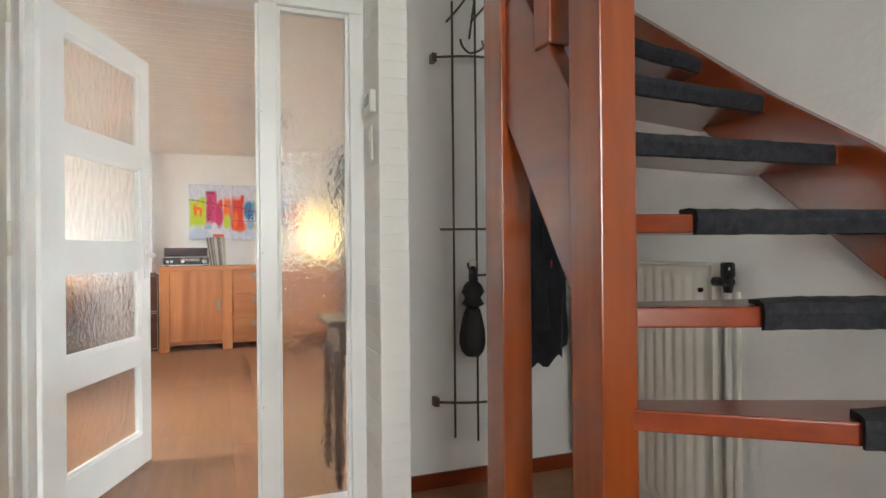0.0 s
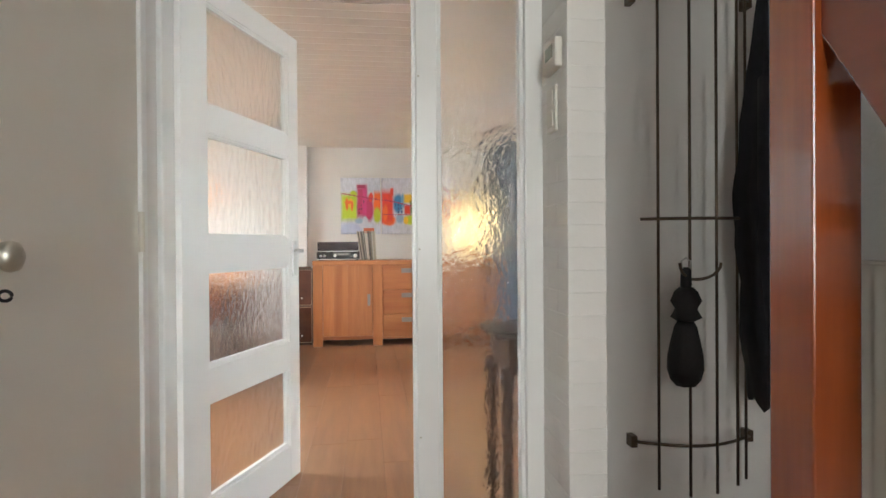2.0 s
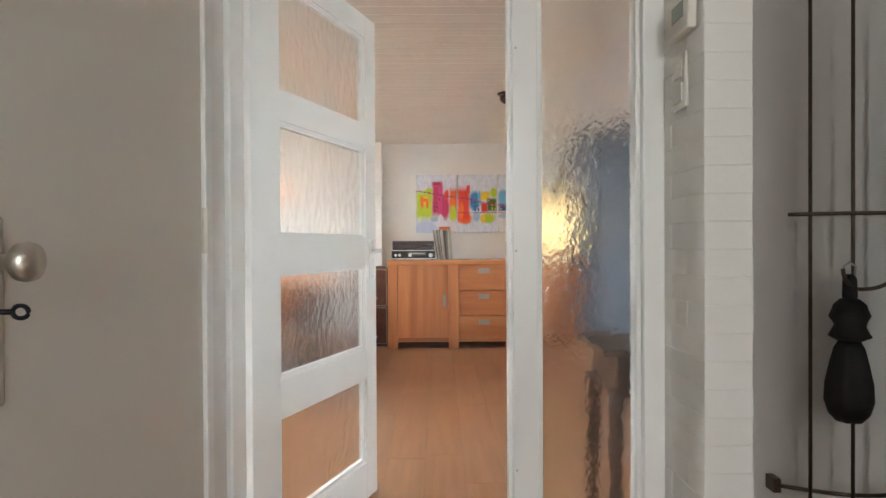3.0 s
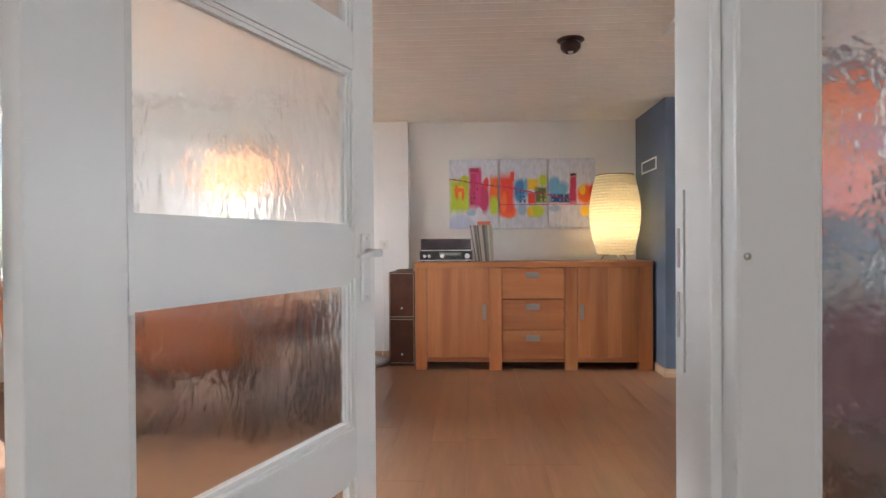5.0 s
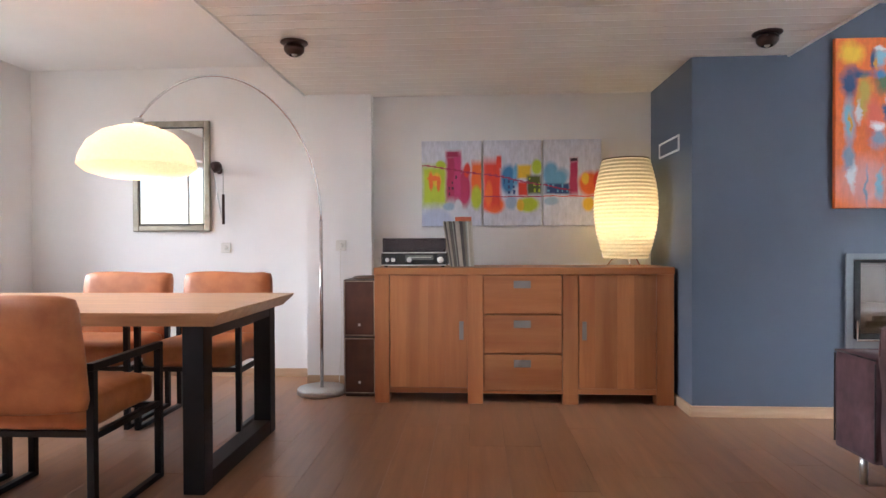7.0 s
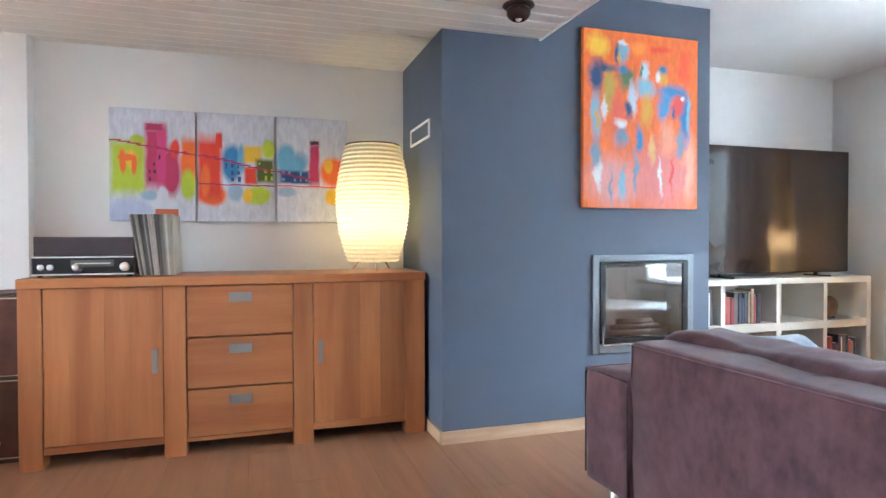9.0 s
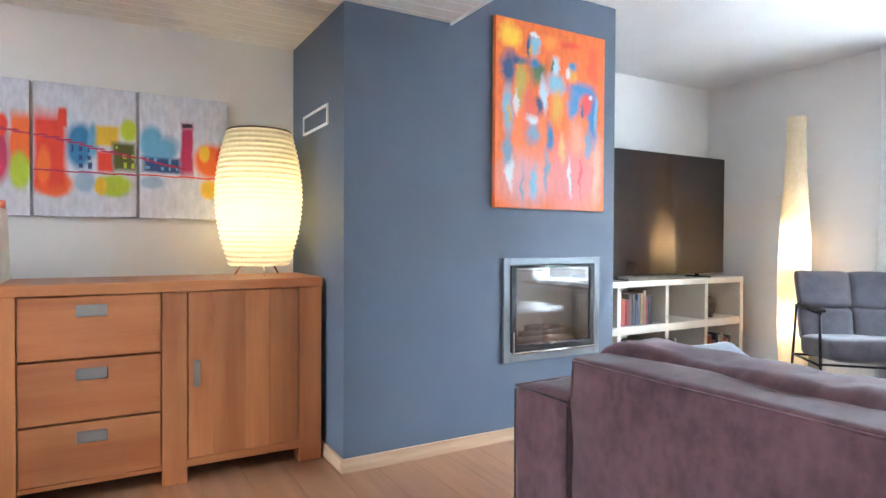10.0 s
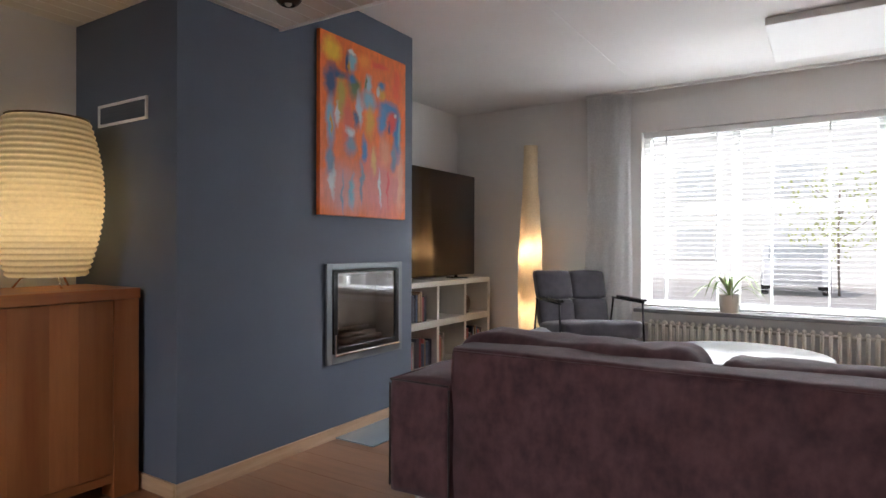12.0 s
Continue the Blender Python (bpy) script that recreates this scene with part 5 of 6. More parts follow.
def sofa():
    ob = thing("sofa", "large taupe velvet sofa with loose back cushions on steel legs", "sofa", (2.345, 5.70, 0), 1.2)
    # local x runs from the back to the front of the sofa, y along its back
    L, D = 2.60, 1.0
    part("back", cushion(0, 0.20, -L + 0.28, -0.28, 0.14, 0.734, 0.022, 0.003, 1, 10), SUEDE, ob)
    for a, b, s in ((-0.28, 0.0, 2), (-L, -L + 0.28, 3)):
        arm = part("arm", cushion(-0.012, D, a + 0.002, b, 0.14, 0.59, 0.02, 0.003, s, 10), SUEDE, ob)
        zz = 0.583
        part("piping", tube([(-0.012, b - 0.012 if s == 2 else a + 0.012, zz), (D, b - 0.012 if s == 2 else a + 0.012, zz)], 0.005, 8), SUEDE, arm)
    for y in (-0.006, -0.276):
        part("piping", tube([(-0.010, y, 0.165), (-0.010, y, 0.57)], 0.004, 8), DARKSUEDE, ob, "dark corded seam")
    part("piping", tube([(-0.010, -0.276, 0.584), (-0.010, -0.008, 0.584)], 0.004, 8), DARKSUEDE, ob)
    part("piping", tube([(0.002, -0.288, 0.60), (0.002, -0.288, 0.719), (0.006, -L + 0.29, 0.725)], 0.0035, 8), SUEDE, ob)
    part("base", cushion(0.18, D - 0.02, -L + 0.28, -0.28, 0.14, 0.32, 0.02, 0.002, 4, 8), SUEDE, ob)
    n = 2
    w = (L - 0.56) / n
    for k in range(n):
        y0 = -0.28 - w * (k + 1)
        part("seat_cushion", cushion(0.20, D + 0.01, y0 + 0.004, y0 + w - 0.004, 0.315, 0.47, 0.05, 0.02, 5 + k, 10), SUEDE, ob)
        ya, yb = ((-1.135, -0.20), (-2.09, -1.145))[k]
        c = cushion(0.150, 0.44, ya, yb, 0.44, 0.738, 0.075, 0.014, 9 + k, 26, 0.0)
        for v in c.verts:
            end = min(abs(v.co.y - ya), abs(v.co.y - yb))
            fold = 0.008 * noise.noise(Vector((v.co.x * 9, v.co.y * 13, v.co.z * 4 + k * 3))) * (1 + 1.2 * math.exp(-end / 0.10))
            v.co.z += 0.010 * noise.noise(v.co * 4.0 + Vector((k * 5, 0, 0))) + fold + (0.020 if k == 0 else 0.0) - 0.03 * math.exp(-end / 0.03)
            v.co.x += 0.018 * noise.noise(v.co * 3.3) + 0.6 * fold
        part("back_cushion", c, SUEDE, ob)
    for x in (0.06, D - 0.08):
        for y in (-0.10, -L + 0.10):
            part("leg", tube([(x, y, 0), (x, y, 0.145)], 0.014, 12, taper=0.019), STEEL, ob)
    return ob


sofa()


def throw():
    ob = thing("cushion", "blue grey scatter cushion at the end of the sofa", "cushion", (2.92, 5.19, 0.474), 3)
    c = cushion(-0.24, 0.22, -0.22, 0.20, 0.0, 0.16, 0.06, 0.02, 21, 10)
    for v in c.verts:
        v.co.z += 0.55 * max(0, v.co.y + 0.02) + 0.02 * noise.noise(v.co * 6)
    part("cover", c, THROW, ob)


throw()


def bookcase():
    ob = thing("bookcase", "low ivory open bookcase with thick shelves under the television", "bookcase", (-0.02, 7.115, 0))
    x0, x1, h, d, t = 3.86, 5.83, 0.80, 0.40, 0.045
    part("top", box(x0, x1, 0, d, h - t, h, 0.003), SHELFWHITE, ob)
    part("middle_shelf", box(x0 + t, x1 - t, 0.001, d, 0.40, 0.40 + 0.06, 0.002), SHELFWHITE, ob)
    part("bottom_shelf", box(x0 + t, x1 - t, 0.001, d, 0.03, 0.03 + t, 0.002), SHELFWHITE, ob)
    for x in (x0, x1 - t):
        part("side", box(x, x + t, 0, d, 0, h - t, 0.002), SHELFWHITE, ob)
    for x in (4.34, 4.86, 5.33):
        part("divider", box(x, x + t * 0.8, 0.002, d - 0.01, 0.46, h - t), SHELFWHITE, ob)
        part("divider", box(x, x + t * 0.8, 0.002, d - 0.01, 0.075, 0.40), SHELFWHITE, ob)
    part("back", box(x0 + t, x1 - t, d - 0.01, d, 0.03, h - t), SHELFWHITE, ob)


bookcase()


def books():
    rnd = random.Random(11)
    cols = [(0.05, 0.05, 0.07), (0.25, 0.03, 0.04), (0.60, 0.56, 0.50), (0.08, 0.12, 0.20), (0.30, 0.20, 0.12), (0.70, 0.68, 0.64), (0.12, 0.10, 0.10), (0.45, 0.10, 0.08)]
    mats = [plain("book_cloth", c, 0.55, var=0.15, scale=20) for c in cols]
    paper = plain("page_block", (0.68, 0.64, 0.55), 0.8)
    for xs, xe, z in ((4.39, 4.72, 0.461), (4.39, 4.80, 0.076), (3.95, 4.28, 0.461), (5.385, 5.70, 0.076), (4.93, 5.0, 0.076)):
        x = xs
        while x < xe:
            w, hh, dd = rnd.uniform(0.015, 0.04), rnd.uniform(0.19, 0.265), rnd.uniform(0.15, 0.22)
            ob = part("book", box(0, w, 0, dd, 0, hh, 0.002, 1), mats[rnd.randrange(8)])
            ob.matrix_world = pose(x - 0.02, 7.135 + rnd.uniform(0, 0.02), z)
            tagged(ob, "upright hardback book on the ivory bookcase", "book", "books on the bookcase")
            part("pages", box(0.002, w - 0.002, 0.003, dd - 0.002, hh - 0.004, hh + 0.0006), paper, ob)
            x += w + 0.002
    ob = thing("ornament", "round brown wooden ornament on the bookcase", "ornament", (5.48, 7.215, 0.461))
    part("disc", lathe([(0.001, -0.02), (0.08, -0.018), (0.088, 0.0), (0.08, 0.018), (0.03, 0.02), (0.001, 0.012)], 30), plain("brown_wood_disc", (0.16, 0.09, 0.05), 0.5, 0, 0.2, 15), ob).matrix_basis = pose(0, 0, 0.092, 90, 0, 0)
    part("stand", box(-0.04, 0.04, -0.025, 0.025, 0, 0.012, 0.002), DARKWOOD, ob)


books()


def television():
    ob = thing("television", "large flat black television on two feet on the bookcase", "television", (0, 7.25, 0.80))
    x0, x1, z0, z1 = 4.01, 5.725, 0.03, 1.01
    part("screen", box(x0 + 0.008, x1 - 0.008, -0.005, 0.0, z0 + 0.012, z1 - 0.008), TVBLACK, ob, "dark glossy screen")
    part("casing", box(x0, x1, -0.003, 0.035, z0, z1, 0.003), BLACK, ob)
    for x in (4.45, 5.40):
        part("foot", box(x - 0.015, x + 0.015, -0.11, 0.12, 0.001, 0.013, 0.003), BLACK, ob)
        part("foot_stem", box(x - 0.012, x + 0.012, 0.005, 0.03, 0.012, 0.05, 0.002), BLACK, ob)


television()


def paper_floor_lamp():
    ob = thing("floor_lamp", "tall tapering lit paper floor lamp in the corner", "floor lamp", (5.70, 6.62, 0))
    part("base", box(-0.14, 0.14, -0.14, 0.14, 0, 0.02, 0.004), BLACKSTEEL, ob)
    prof = []
    for k in range(41):
        t = k / 40
        r = 0.092 + 0.026 * math.sin(math.pi * min(1.0, t / 0.8)) - 0.028 * t * t
        prof.append((r, 0.03 + 2.04 * t))
    bm = lathe(prof, 30)
    for v in bm.verts:
        v.co += noise.noise_vector(v.co * 9) * 0.004
    part("shade", bm, PAPERFL, ob, "cream handmade paper shade")
    part("rod", tube([(0, 0, 0.02), (0, 0, 0.36)], 0.006, 8), STEEL, ob)
    for z in (0.50, 1.06):
        part("bulb", lathe([(0.012, z - 0.06), (0.019, z - 0.03), (0.021, z - 0.01), (0.012, z + 0.015), (0.002, z + 0.018)], 14, at=(0.0, 0, -0.10)), BULB, ob)


paper_floor_lamp()
for z, p in ((0.50, 3.8), (1.07, 6.2)):
    lamp("floor_lamp_light", "POINT", pose(5.70, 6.62, z), p, (1.0, 0.68, 0.37), 0.03)


def armchair():
    ob = thing("armchair", "grey quilted lounge armchair with slim black metal arms", "armchair", (5.40, 5.97, 0), -46)
    # local -y is the front
    h = 0.325
    for k, (a, b) in enumerate(((-h, 0.0), (0.0, h))):
        for j, (z0, z1) in enumerate(((0.40, 0.64), (0.64, 0.89))):
            c = cushion(a + 0.001, b - 0.001, 0.17, 0.285, z0, z1 + 0.002, 0.025, 0.010, k * 2 + j, 6)
            for v in c.verts:
                v.co.y += (v.co.z - 0.40) * 0.30
            part("back_pad", c, GREYSEAT, ob)
    s = cushion(-h, h, -0.40, 0.26, 0.33, 0.48, 0.04, 0.012, 8, 10)
    for v in s.verts:
        v.co.z += (-v.co.y) * 0.10
    part("seat", s, GREYSEAT, ob)
    for sx in (-1, 1):
        x = sx * (h + 0.035)
        fr = part("arm_frame", tube([(x, -0.36, 0.0), (x, -0.30, 0.655)], 0.009, 10), BLACKSTEEL, ob, "slim black metal arm frame")
        part("rear_leg", tube([(x, 0.34, 0.0), (x, 0.20, 0.655)], 0.009, 10), BLACKSTEEL, fr)
        part("arm_bar", tube([(x, -0.32, 0.655), (x, 0.22, 0.655)], 0.008, 10), BLACKSTEEL, fr)
        part("side_bar", tube([(x, -0.33, 0.33), (x, 0.27, 0.30)], 0.008, 10), BLACKSTEEL, fr)
        part("arm_pad", box(x - 0.026, x + 0.026, -0.33, 0.10, 0.664, 0.684, 0.006), BLACK, ob, "dark padded arm rest")
    for y, z in ((-0.33, 0.34), (0.25, 0.30)):
        part("cross_rail", tube([(-h - 0.035, y, z), (h + 0.035, y, z)], 0.008, 10), BLACKSTEEL, ob)


armchair()


def coffee_table():
    ob = thing("coffee_table", "round coffee table with a pale polished top", "table", (4.44, 4.66, 0.025))
    part("tabletop", lathe([(0.001, 0.405), (0.44, 0.405), (0.465, 0.41), (0.47, 0.425), (0.465, 0.445), (0.455, 0.45), (0.001, 0.45)], 64), COFFEE, ob)
    part("drum", lathe([(0.30, -0.025), (0.30, 0.01), (0.27, 0.02), (0.27, 0.39), (0.30, 0.405)], 48), SHELFWHITE, ob)


coffee_table()


def curtain():
    ob = thing("curtain", "long white voile curtain hanging beside the street window", "curtain")
    bm = bmesh.new()
    n, rows = 70, 14
    grid = []
    for r in range(rows + 1):
        z = HIGH - 0.02 - (HIGH - 0.05) * r / rows
        row = []
        for k in range(n + 1):
            u = k / n
            y = 5.72 + 0.42 * u + 0.012 * math.sin(u * 9 + r * 0.5)
            x = EAST - 0.10 + 0.010 * math.sin(u * 2 * math.pi * 3.6 + 0.9 * math.sin(u * 5) + 0.4 * math.sin(r * 0.6)) * (0.7 + 0.3 * r / rows)
            row.append(bm.verts.new((x, y, z)))
        grid.append(row)
    for a, b in zip(grid, grid[1:]):
        for k in range(n):
            bm.faces.new((a[k], a[k + 1], b[k + 1], b[k]))
    bmesh.ops.solidify(bm, geom=list(bm.faces), thickness=0.0015)
    for f in bm.faces:
        f.smooth = True
    part("cloth", bm, CURTAIN, ob)
    part("rail", box(EAST - 0.11, EAST - 0.07, 3.0, 6.15, HIGH - 0.02, HIGH - 0.0005, 0.003), GLOSS, ob, "white ceiling curtain rail")


curtain()


def street_window():
    ob = tagged(part("window_1", box(EAST + 0.10, EAST + 0.17, WY0, WY1, WZ0, WZ0 + 0.06, 0.004), GLOSS, None, "wide white framed street window"), kind="structure")
    part("window_frame", box(EAST + 0.10, EAST + 0.17, WY0, WY1, WZ1 - 0.06, WZ1, 0.004), GLOSS, ob)
    for y in (WY0, 3.85, 4.86, WY1 - 0.06):
        part("window_frame", box(EAST + 0.10, EAST + 0.17, y, y + 0.06, WZ0 + 0.06, WZ1 - 0.06, 0.004), GLOSS, ob)
    for y0, y1 in ((WY0 + 0.06, 3.85), (3.91, 4.86), (4.92, WY1 - 0.06)):
        p = part("pane", box(EAST + 0.132, EAST + 0.138, y0, y1, WZ0 + 0.06, WZ1 - 0.06), CLEAR, ob)
        p.visible_shadow = False
    part("window_sill", box(EAST - 0.14, EAST + 0.10, WY0 - 0.03, WY1 + 0.03, WZ0 - 0.03, WZ0 + 0.002, 0.004), STONE, ob, "grey stone window sill")


street_window()


def blind():
    ob = thing("venetian_blind", "lowered white venetian blind with open slats and ladder cords", "blind", (EAST + 0.045, 0, 0))
    y0, y1 = WY0 + 0.012, WY1 - 0.012
    part("head_rail", box(-0.025, 0.025, y0, y1, WZ1 - 0.055, WZ1 - 0.004, 0.004), GLOSS, ob)
    part("bottom_rail", box(-0.025, 0.025, y0, y1, WZ0 + 0.012, WZ0 + 0.03, 0.004), GLOSS, ob)
    me = mesh_from(box(-0.019, 0.019, y0, y1, -0.0007, 0.0007), "slat", SLAT)
    z = WZ0 + 0.07
    while z < WZ1 - 0.07:
        s = new("slat", me)
        s.parent = ob
        s.matrix_basis = pose(0, 0, z, 0, 4, 0)
        z += 0.043
    for y in (3.15, 3.7, 4.22, 4.62, 5.03, 5.45):
        for dx in (-0.025, 0.025):
            part("ladder_tape", box(dx - 0.0012, dx + 0.0012, y - 0.007, y + 0.007, WZ0 + 0.03, WZ1 - 0.05), SLAT, ob)
    part("wand", tube([(-0.035, 5.56, WZ1 - 0.06), (-0.035, 5.565, 1.1)], 0.004, 8), SLAT, ob)


blind()


def column_radiator():
    ob = thing("radiator", "long cream column radiator under the street window", "radiator", (EAST - 0.10, 0, 0))
    col = bmesh.new()
    for dx in (-0.05, 0.05):
        tube([(dx, 0, 0.09), (dx, 0, 0.44)], 0.014, 8, col)
    tube([(-0.05, 0, 0.44), (0, 0, 0.452), (0.05, 0, 0.44)], 0.016, 8, col)
    tube([(-0.05, 0, 0.09), (0, 0, 0.08), (0.05, 0, 0.09)], 0.016, 8, col)
    me = mesh_from(col, "column", RADIATOR)
    y = 3.05
    while y < 5.6:
        c = new("column", me)
        c.parent = ob
        c.matrix_basis = pose(0, y, 0)
        y += 0.058
    for z in (0.11, 0.425):
        part("manifold", tube([(0, 3.03, z), (0, 5.6, z)], 0.015, 10), RADIATOR, ob)
    for y in (3.2, 5.45):
        part("bracket", box(0.05, 0.099, y - 0.012, y + 0.012, 0.2, 0.23), RADIATOR, ob)
        part("foot", box(-0.03, 0.03, y - 0.015, y + 0.015, 0, 0.09, 0.003), RADIATOR, ob)


column_radiator()


def spider_plant(at, r=0.085, leaves=11, name="potted_plant"):
    ob = thing(name, "spider plant with arching leaves in a pale glazed pot", "plant", at)
    part("pot", lathe([(r * 0.78, 0), (r * 0.95, 0.06), (r, 0.14), (r * 1.02, 0.15), (r * 0.9, 0.15), (r * 0.88, 0.125), (0.001, 0.125)], 30), TERRA, ob)
    part("soil", lathe([(r * 0.86, 0.126), (0.001, 0.13)], 20), GAP_SHADE_AND_SOIL, ob)
    rnd = random.Random(int(at[1] * 100))
    for k in range(leaves):
        a = k * 2.4 + rnd.uniform(-0.3, 0.3)
        ln, up = rnd.uniform(0.24, 0.42), rnd.uniform(0.10, 0.24)
        bm = bmesh.new()
        prev = None
        for j in range(9):
            t = j / 8
            rr, zz = ln * t, 0.13 + up * math.sin(t * 2.3) - 0.16 * t * t
            wd = 0.013 * math.sin(math.pi * min(0.98, t * 0.9 + 0.12))
            c, s = math.cos(a), math.sin(a)
            pair = (bm.verts.new((rr * c - wd * s, rr * s + wd * c, zz + wd * 0.4)), bm.verts.new((rr * c, rr * s, zz)), bm.verts.new((rr * c + wd * s, rr * s - wd * c, zz + wd * 0.4)))
            if prev:
                bm.faces.new((prev[0], prev[1], pair[1], pair[0]))
                bm.faces.new((prev[1], prev[2], pair[2], pair[1]))
            prev = pair
        for f in bm.faces:
            f.smooth = True
        part("leaf", bm, LEAF, ob)


spider_plant((EAST - 0.06, 4.92, WZ0 + 0.003))

plate = thing("hearth_plate", "grey glass hearth plate on the floor before the stove", "hearth plate")
part("sheet", prism([(3.005, 6.33), (3.66, 6.33), (3.66, 6.612), (3.005, 6.612)], 0.002, 0.010, "z", 0.002), HEARTH, plate)


def garden_window():
    ob = tagged(part("window_2", box(WEST - 0.17, WEST - 0.10, GY0, GY1, GZ0, GZ0 + 0.06, 0.004), GLOSS, None, "wide white framed garden window"), kind="structure")
    part("window_frame", box(WEST - 0.17, WEST - 0.10, GY0, GY1, GZ1 - 0.06, GZ1, 0.004), GLOSS, ob)
    for y in (GY0, 4.65, 5.85, GY1 - 0.06):
        part("window_frame", box(WEST - 0.17, WEST - 0.10, y, y + 0.06, GZ0 + 0.06, GZ1 - 0.06, 0.004), GLOSS, ob)
    for y0, y1 in ((GY0 + 0.06, 4.65), (4.71, 5.85), (5.91, GY1 - 0.06)):
        p = part("pane", box(WEST - 0.138, WEST - 0.132, y0, y1, GZ0 + 0.06, GZ1 - 0.06), CLEAR, ob)
        p.visible_shadow = False
    part("window_sill", box(WEST - 0.10, WEST + 0.14, GY0 - 0.03, GY1 + 0.03, GZ0 - 0.03, GZ0 + 0.002, 0.004), GLOSS, ob)


garden_window()
spider_plant((WEST + 0.03, 4.6, GZ0 + 0.003), 0.09, 18)

# ---- skirting ----
for k, (x0, x1, y) in enumerate(((2.01, 3.772, 6.617), (-0.613, -0.11, 7.379), (-0.10, 2.015, 7.479), (WEST + 0.005, -0.62, NORTH - 0.001), (3.775, 5.99, NORTH - 0.001), (1.275, 2.215, 2.419))):
    structure("baseboard_%d" % (k + 1), box(x0, x1, y - 0.014, y - 0.0005, 0, 0.068, 0.002), MAHOGX if k == 5 else SKIRT, "timber skirting board")
for k, (y0, y1, x, s) in enumerate(((6.618, 7.47, 2.02, -1), (6.62, 7.60, 3.762, 1), (2.53, 7.60, EAST, -1), (2.5, 7.60, WEST, 1))):
    xa, xb = sorted((x + s * 0.0005, x + s * 0.014))
    structure("baseboard_side_%d" % (k + 1), box(xa, xb, y0, y1, 0, 0.068, 0.002), SKIRTY, "timber skirting board")

# ---- outside ----
structure("ground", box(-60, 60, -60, 60, -0.45, -0.30), plain("grass_and_paving", (0.14, 0.16, 0.08), 0.9, 0, 0.3, 0.8, 0.3), "lawn and paving round the house")
structure("pavement", box(7.6, 17.2, -20, 30, -0.30, -0.26), plain("grey_paving", (0.60, 0.59, 0.57), 0.85, 0, 0.15, 3, 0.2), "grey pavement along the street")
structure("road", box(17.2, 28.0, -20, 30, -0.30, -0.285), plain("pale_clinker", (0.55, 0.53, 0.51), 0.9, 0, 0.12, 5, 0.3), "pale clinker paved street")


def house(x, y, w, name="house"):
    ob = thing(name, "white rendered terraced house across the street", "house", (x, y, -0.3))
    part("wall", box(0, 8, -w / 2, w / 2, 0, 8.6), plain("white_render", (0.86, 0.86, 0.84), 0.85, 0, 0.05, 1, 0.2), ob)
    part("roof", prism([(-0.4, 8.6), (8.4, 8.6), (4, 11.6)], -w / 2, w / 2, "y"), plain("clay_tiles", (0.22, 0.11, 0.08), 0.85, 0, 0.2, 4, 0.3), ob)
    for zz in (0.9, 3.5, 6.1):
        for yy in (-w * 0.3, 0.0, w * 0.3):
            win = part("window", box(-0.05, 0.02, yy - 0.8, yy + 0.8, zz, zz + 1.4, 0.01), GLOSS, ob)
            # opaque pale pane: daylight glare is put into its colour
            part("pane", box(-0.06, -0.05, yy - 0.72, yy + 0.72, zz + 0.08, zz + 1.32), plain("glare_washed_pane", (0.74, 0.76, 0.77), 0.4), win)


house(28, 9, 12)
house(28, -3, 12)
house(28, 21, 12)


def tree(x, y, h, seed):
    ob = thing("tree", "young street tree with light green leaves", "tree", (x, y, -0.3))
    rnd = random.Random(seed)
    bark = plain("bark", (0.26, 0.22, 0.17), 0.9, 0, 0.3, 12, 0.5)
    part("trunk", tube([(0, 0, 0), (0.03, 0.02, h * 0.3), (-0.02, 0.03, h * 0.6), (0, 0, h * 0.9)], 0.035, 10, taper=0.02), bark, ob)
    for k in range(7):
        a, z = k * 2.4, h * (0.35 + 0.07 * k)
        part("limb", tube([(0, 0, z), (0.5 * math.cos(a), 0.5 * math.sin(a), z + 0.35), (0.9 * math.cos(a), 0.9 * math.sin(a), z + 0.8)], 0.018, 6, taper=0.006), bark, ob)
    bm = bmesh.new()
    for k in range(520):
        a, u = rnd.uniform(0, 6.283), rnd.random() ** 0.5
        c = Vector((1.5 * u * math.cos(a), 1.5 * u * math.sin(a), h * 0.72 + rnd.uniform(-1, 1) * (1.5 - 0.7 * u)))
        if noise.noise(c * 1.3 + Vector((seed, 0, 0))) < -0.12:
            continue
        q = Euler((rnd.uniform(0, 6), rnd.uniform(0, 6), rnd.uniform(0, 6))).to_matrix()
        vs = [bm.verts.new(c + q @ Vector(p)) for p in ((-0.07, 0, 0), (0, -0.04, 0.01), (0.08, 0, 0), (0, 0.04, 0.01))]
        bm.faces.new(vs)
    crown = part("crown", bm, shade_paper("spring_leaves", (0.62, 0.66, 0.30), 0.6), ob)
    return ob


tree(21.0, 3.9, 3.4, 1)
tree(13.0, 1.2, 3.6, 2)
tree(-9.0, 5.5, 4.4, 3)


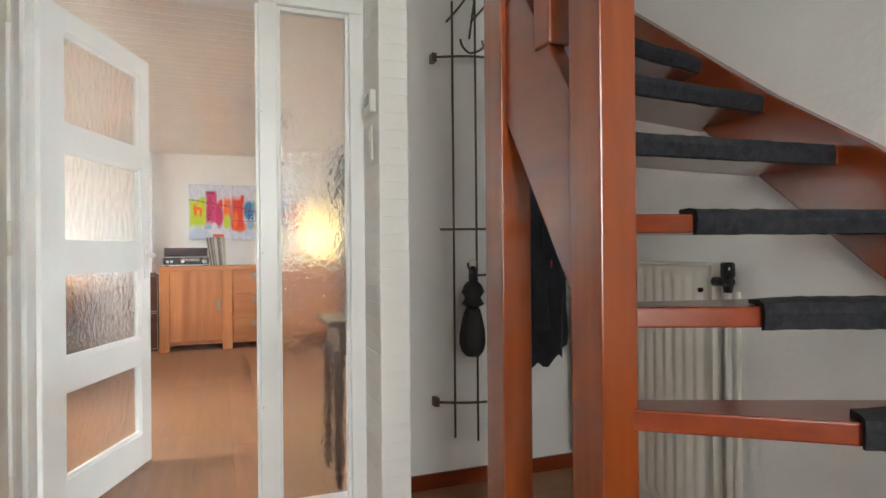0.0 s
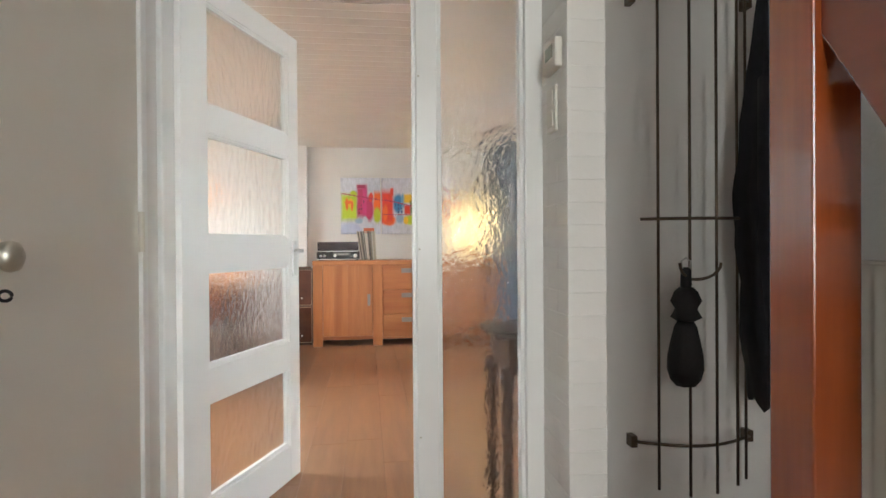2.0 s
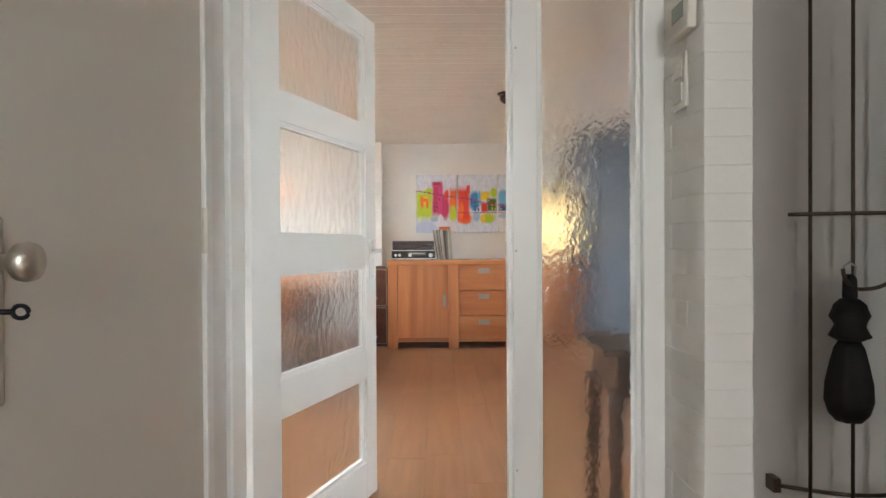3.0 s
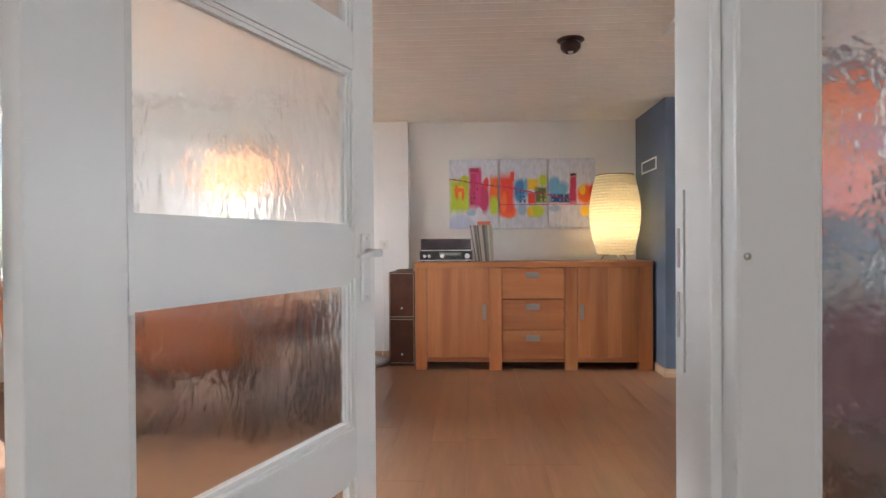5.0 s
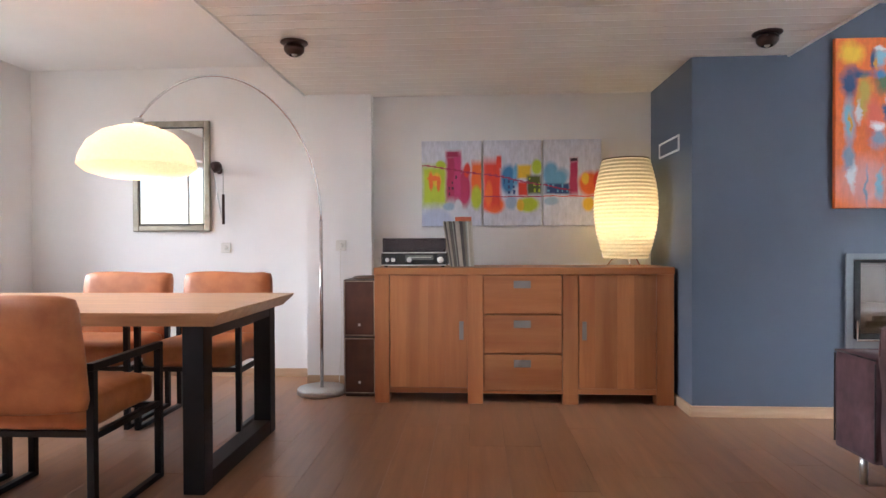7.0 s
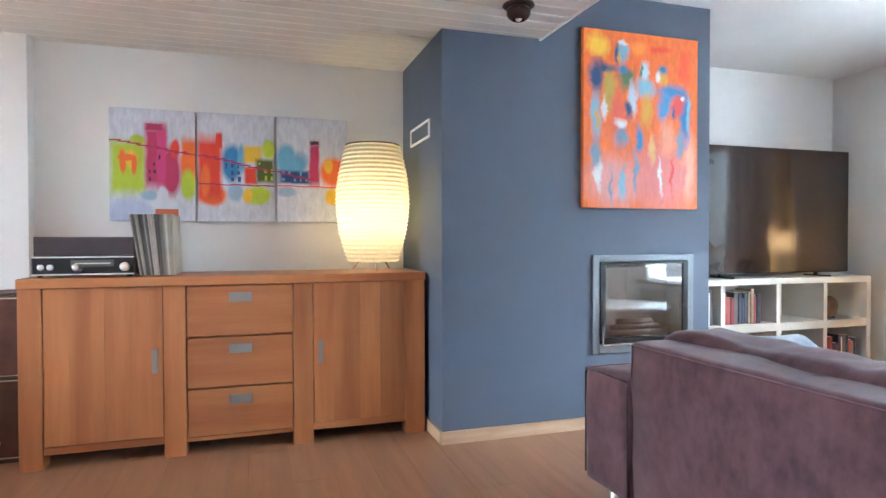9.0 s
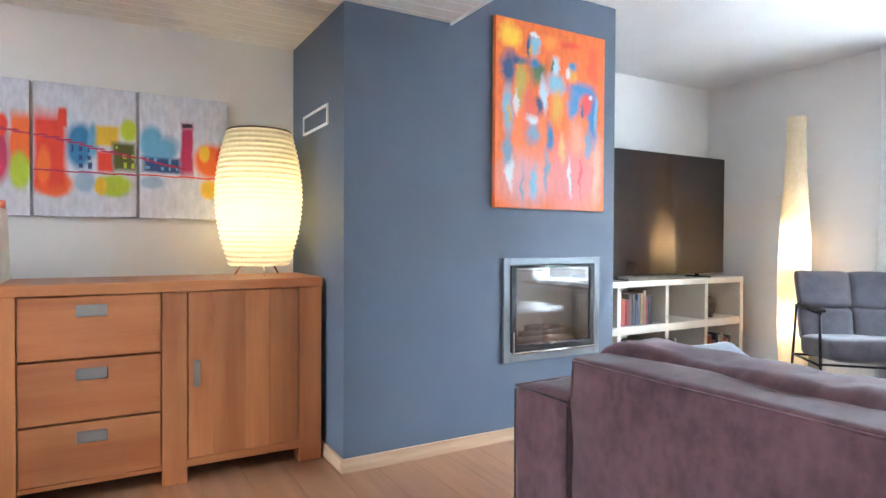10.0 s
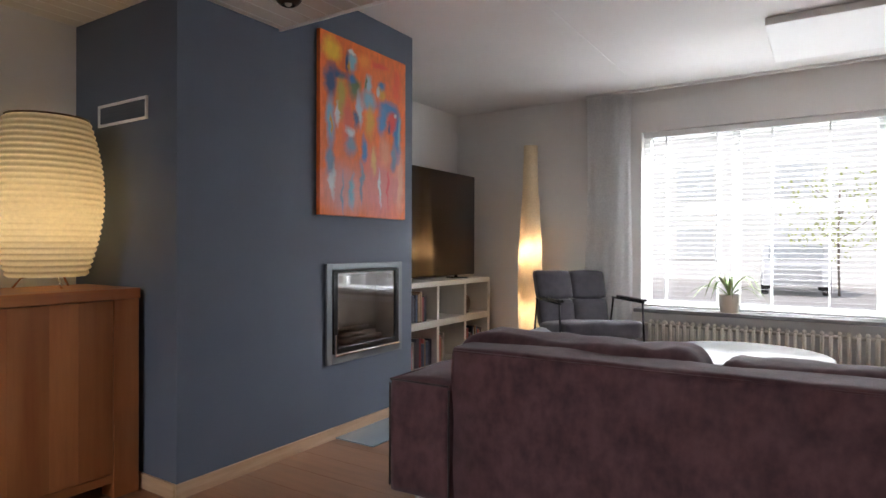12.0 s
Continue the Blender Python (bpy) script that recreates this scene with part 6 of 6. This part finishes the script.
def parked_car():
    ob = thing("car", "silver parked hatchback across the street", "car", (22.0, 5.05, -0.285), 3)
    paint = plain("silver_car_paint", (0.72, 0.73, 0.74), 0.3, 0.1, 0.05, 2, 0.0, 0.6)
    # opaque window grey, with the reflected sky put into the base colour
    glassy = plain("painted_sky_reflection", (0.45, 0.48, 0.50), 0.1)
    part("body", prism([(-2.0, 0.3), (2.0, 0.3), (2.02, 0.7), (1.9, 0.9), (1.1, 0.98), (0.5, 1.45), (-1.3, 1.48), (-1.9, 1.0), (-2.03, 0.7)], -0.85, 0.85, "y", 0.06), paint, ob)
    for s in (-1, 1):
        part("window", prism([(-1.6, 1.0), (0.9, 1.0), (0.45, 1.36), (-1.2, 1.38)], s * 0.852 - 0.006, s * 0.852 + 0.006, "y"), glassy, ob)
    # grey lifted to make up for missing daylight on the shaded front
    part("grille", box(-2.045, -2.0, -0.62, 0.62, 0.42, 0.86, 0.01), plain("glare_paled_grille", (0.5, 0.51, 0.52), 0.5), ob, "radiator grille and bumper, paled to imitate bright daylight")
    part("windscreen", prism([(-1.42, 1.42), (-1.86, 1.06), (-1.88, 1.08), (-1.44, 1.44)], -0.68, 0.68, "y"), glassy, ob)
    for x in (-1.25, 1.25):
        for s in (-1, 1):
            wh = part("wheel", lathe([(0.18, -0.1), (0.31, -0.1), (0.33, -0.06), (0.33, 0.06), (0.31, 0.1), (0.18, 0.1)], 28), BLACK, ob)
            wh.matrix_basis = pose(x, s * 0.78, 0.33, 90)
            part("rim", lathe([(0.001, -0.06), (0.17, -0.09), (0.18, 0.09), (0.001, 0.06)], 20), ALU, wh)


parked_car()

# ---- small pieces last: bricks and planks ----
pilaster()


def planks(parent, x0, x1, y0, y1, seed):
    rnd = random.Random(seed)
    w, ln = 0.192, 1.32
    meshes = {}
    x = x0
    while x < x1 - 0.005:
        xe = min(x + w, x1)
        y = y0 - rnd.uniform(0.1, 1.2)
        while y < y1:
            a, b = max(y, y0), min(y + ln, y1)
            if b - a > 0.03:
                key = (round(xe - x, 3), round(b - a, 3))
                if key not in meshes:
                    meshes[key] = mesh_from(box(0, key[0] - 0.0010, 0, key[1] - 0.0010, -0.006, 0.0, 0.0007, 1), "plank", FLOORWOOD)
                p = new("plank", meshes[key])
                p.parent = parent
                p.matrix_basis = pose(x, a, 0)
            y += ln
        x = xe


planks(bpy.data.objects["floor"], WEST, EAST, 2.2, NORTH, 1)
planks(bpy.data.objects["floor_hall"], -0.06, 2.22, -1.6, 2.2, 2)
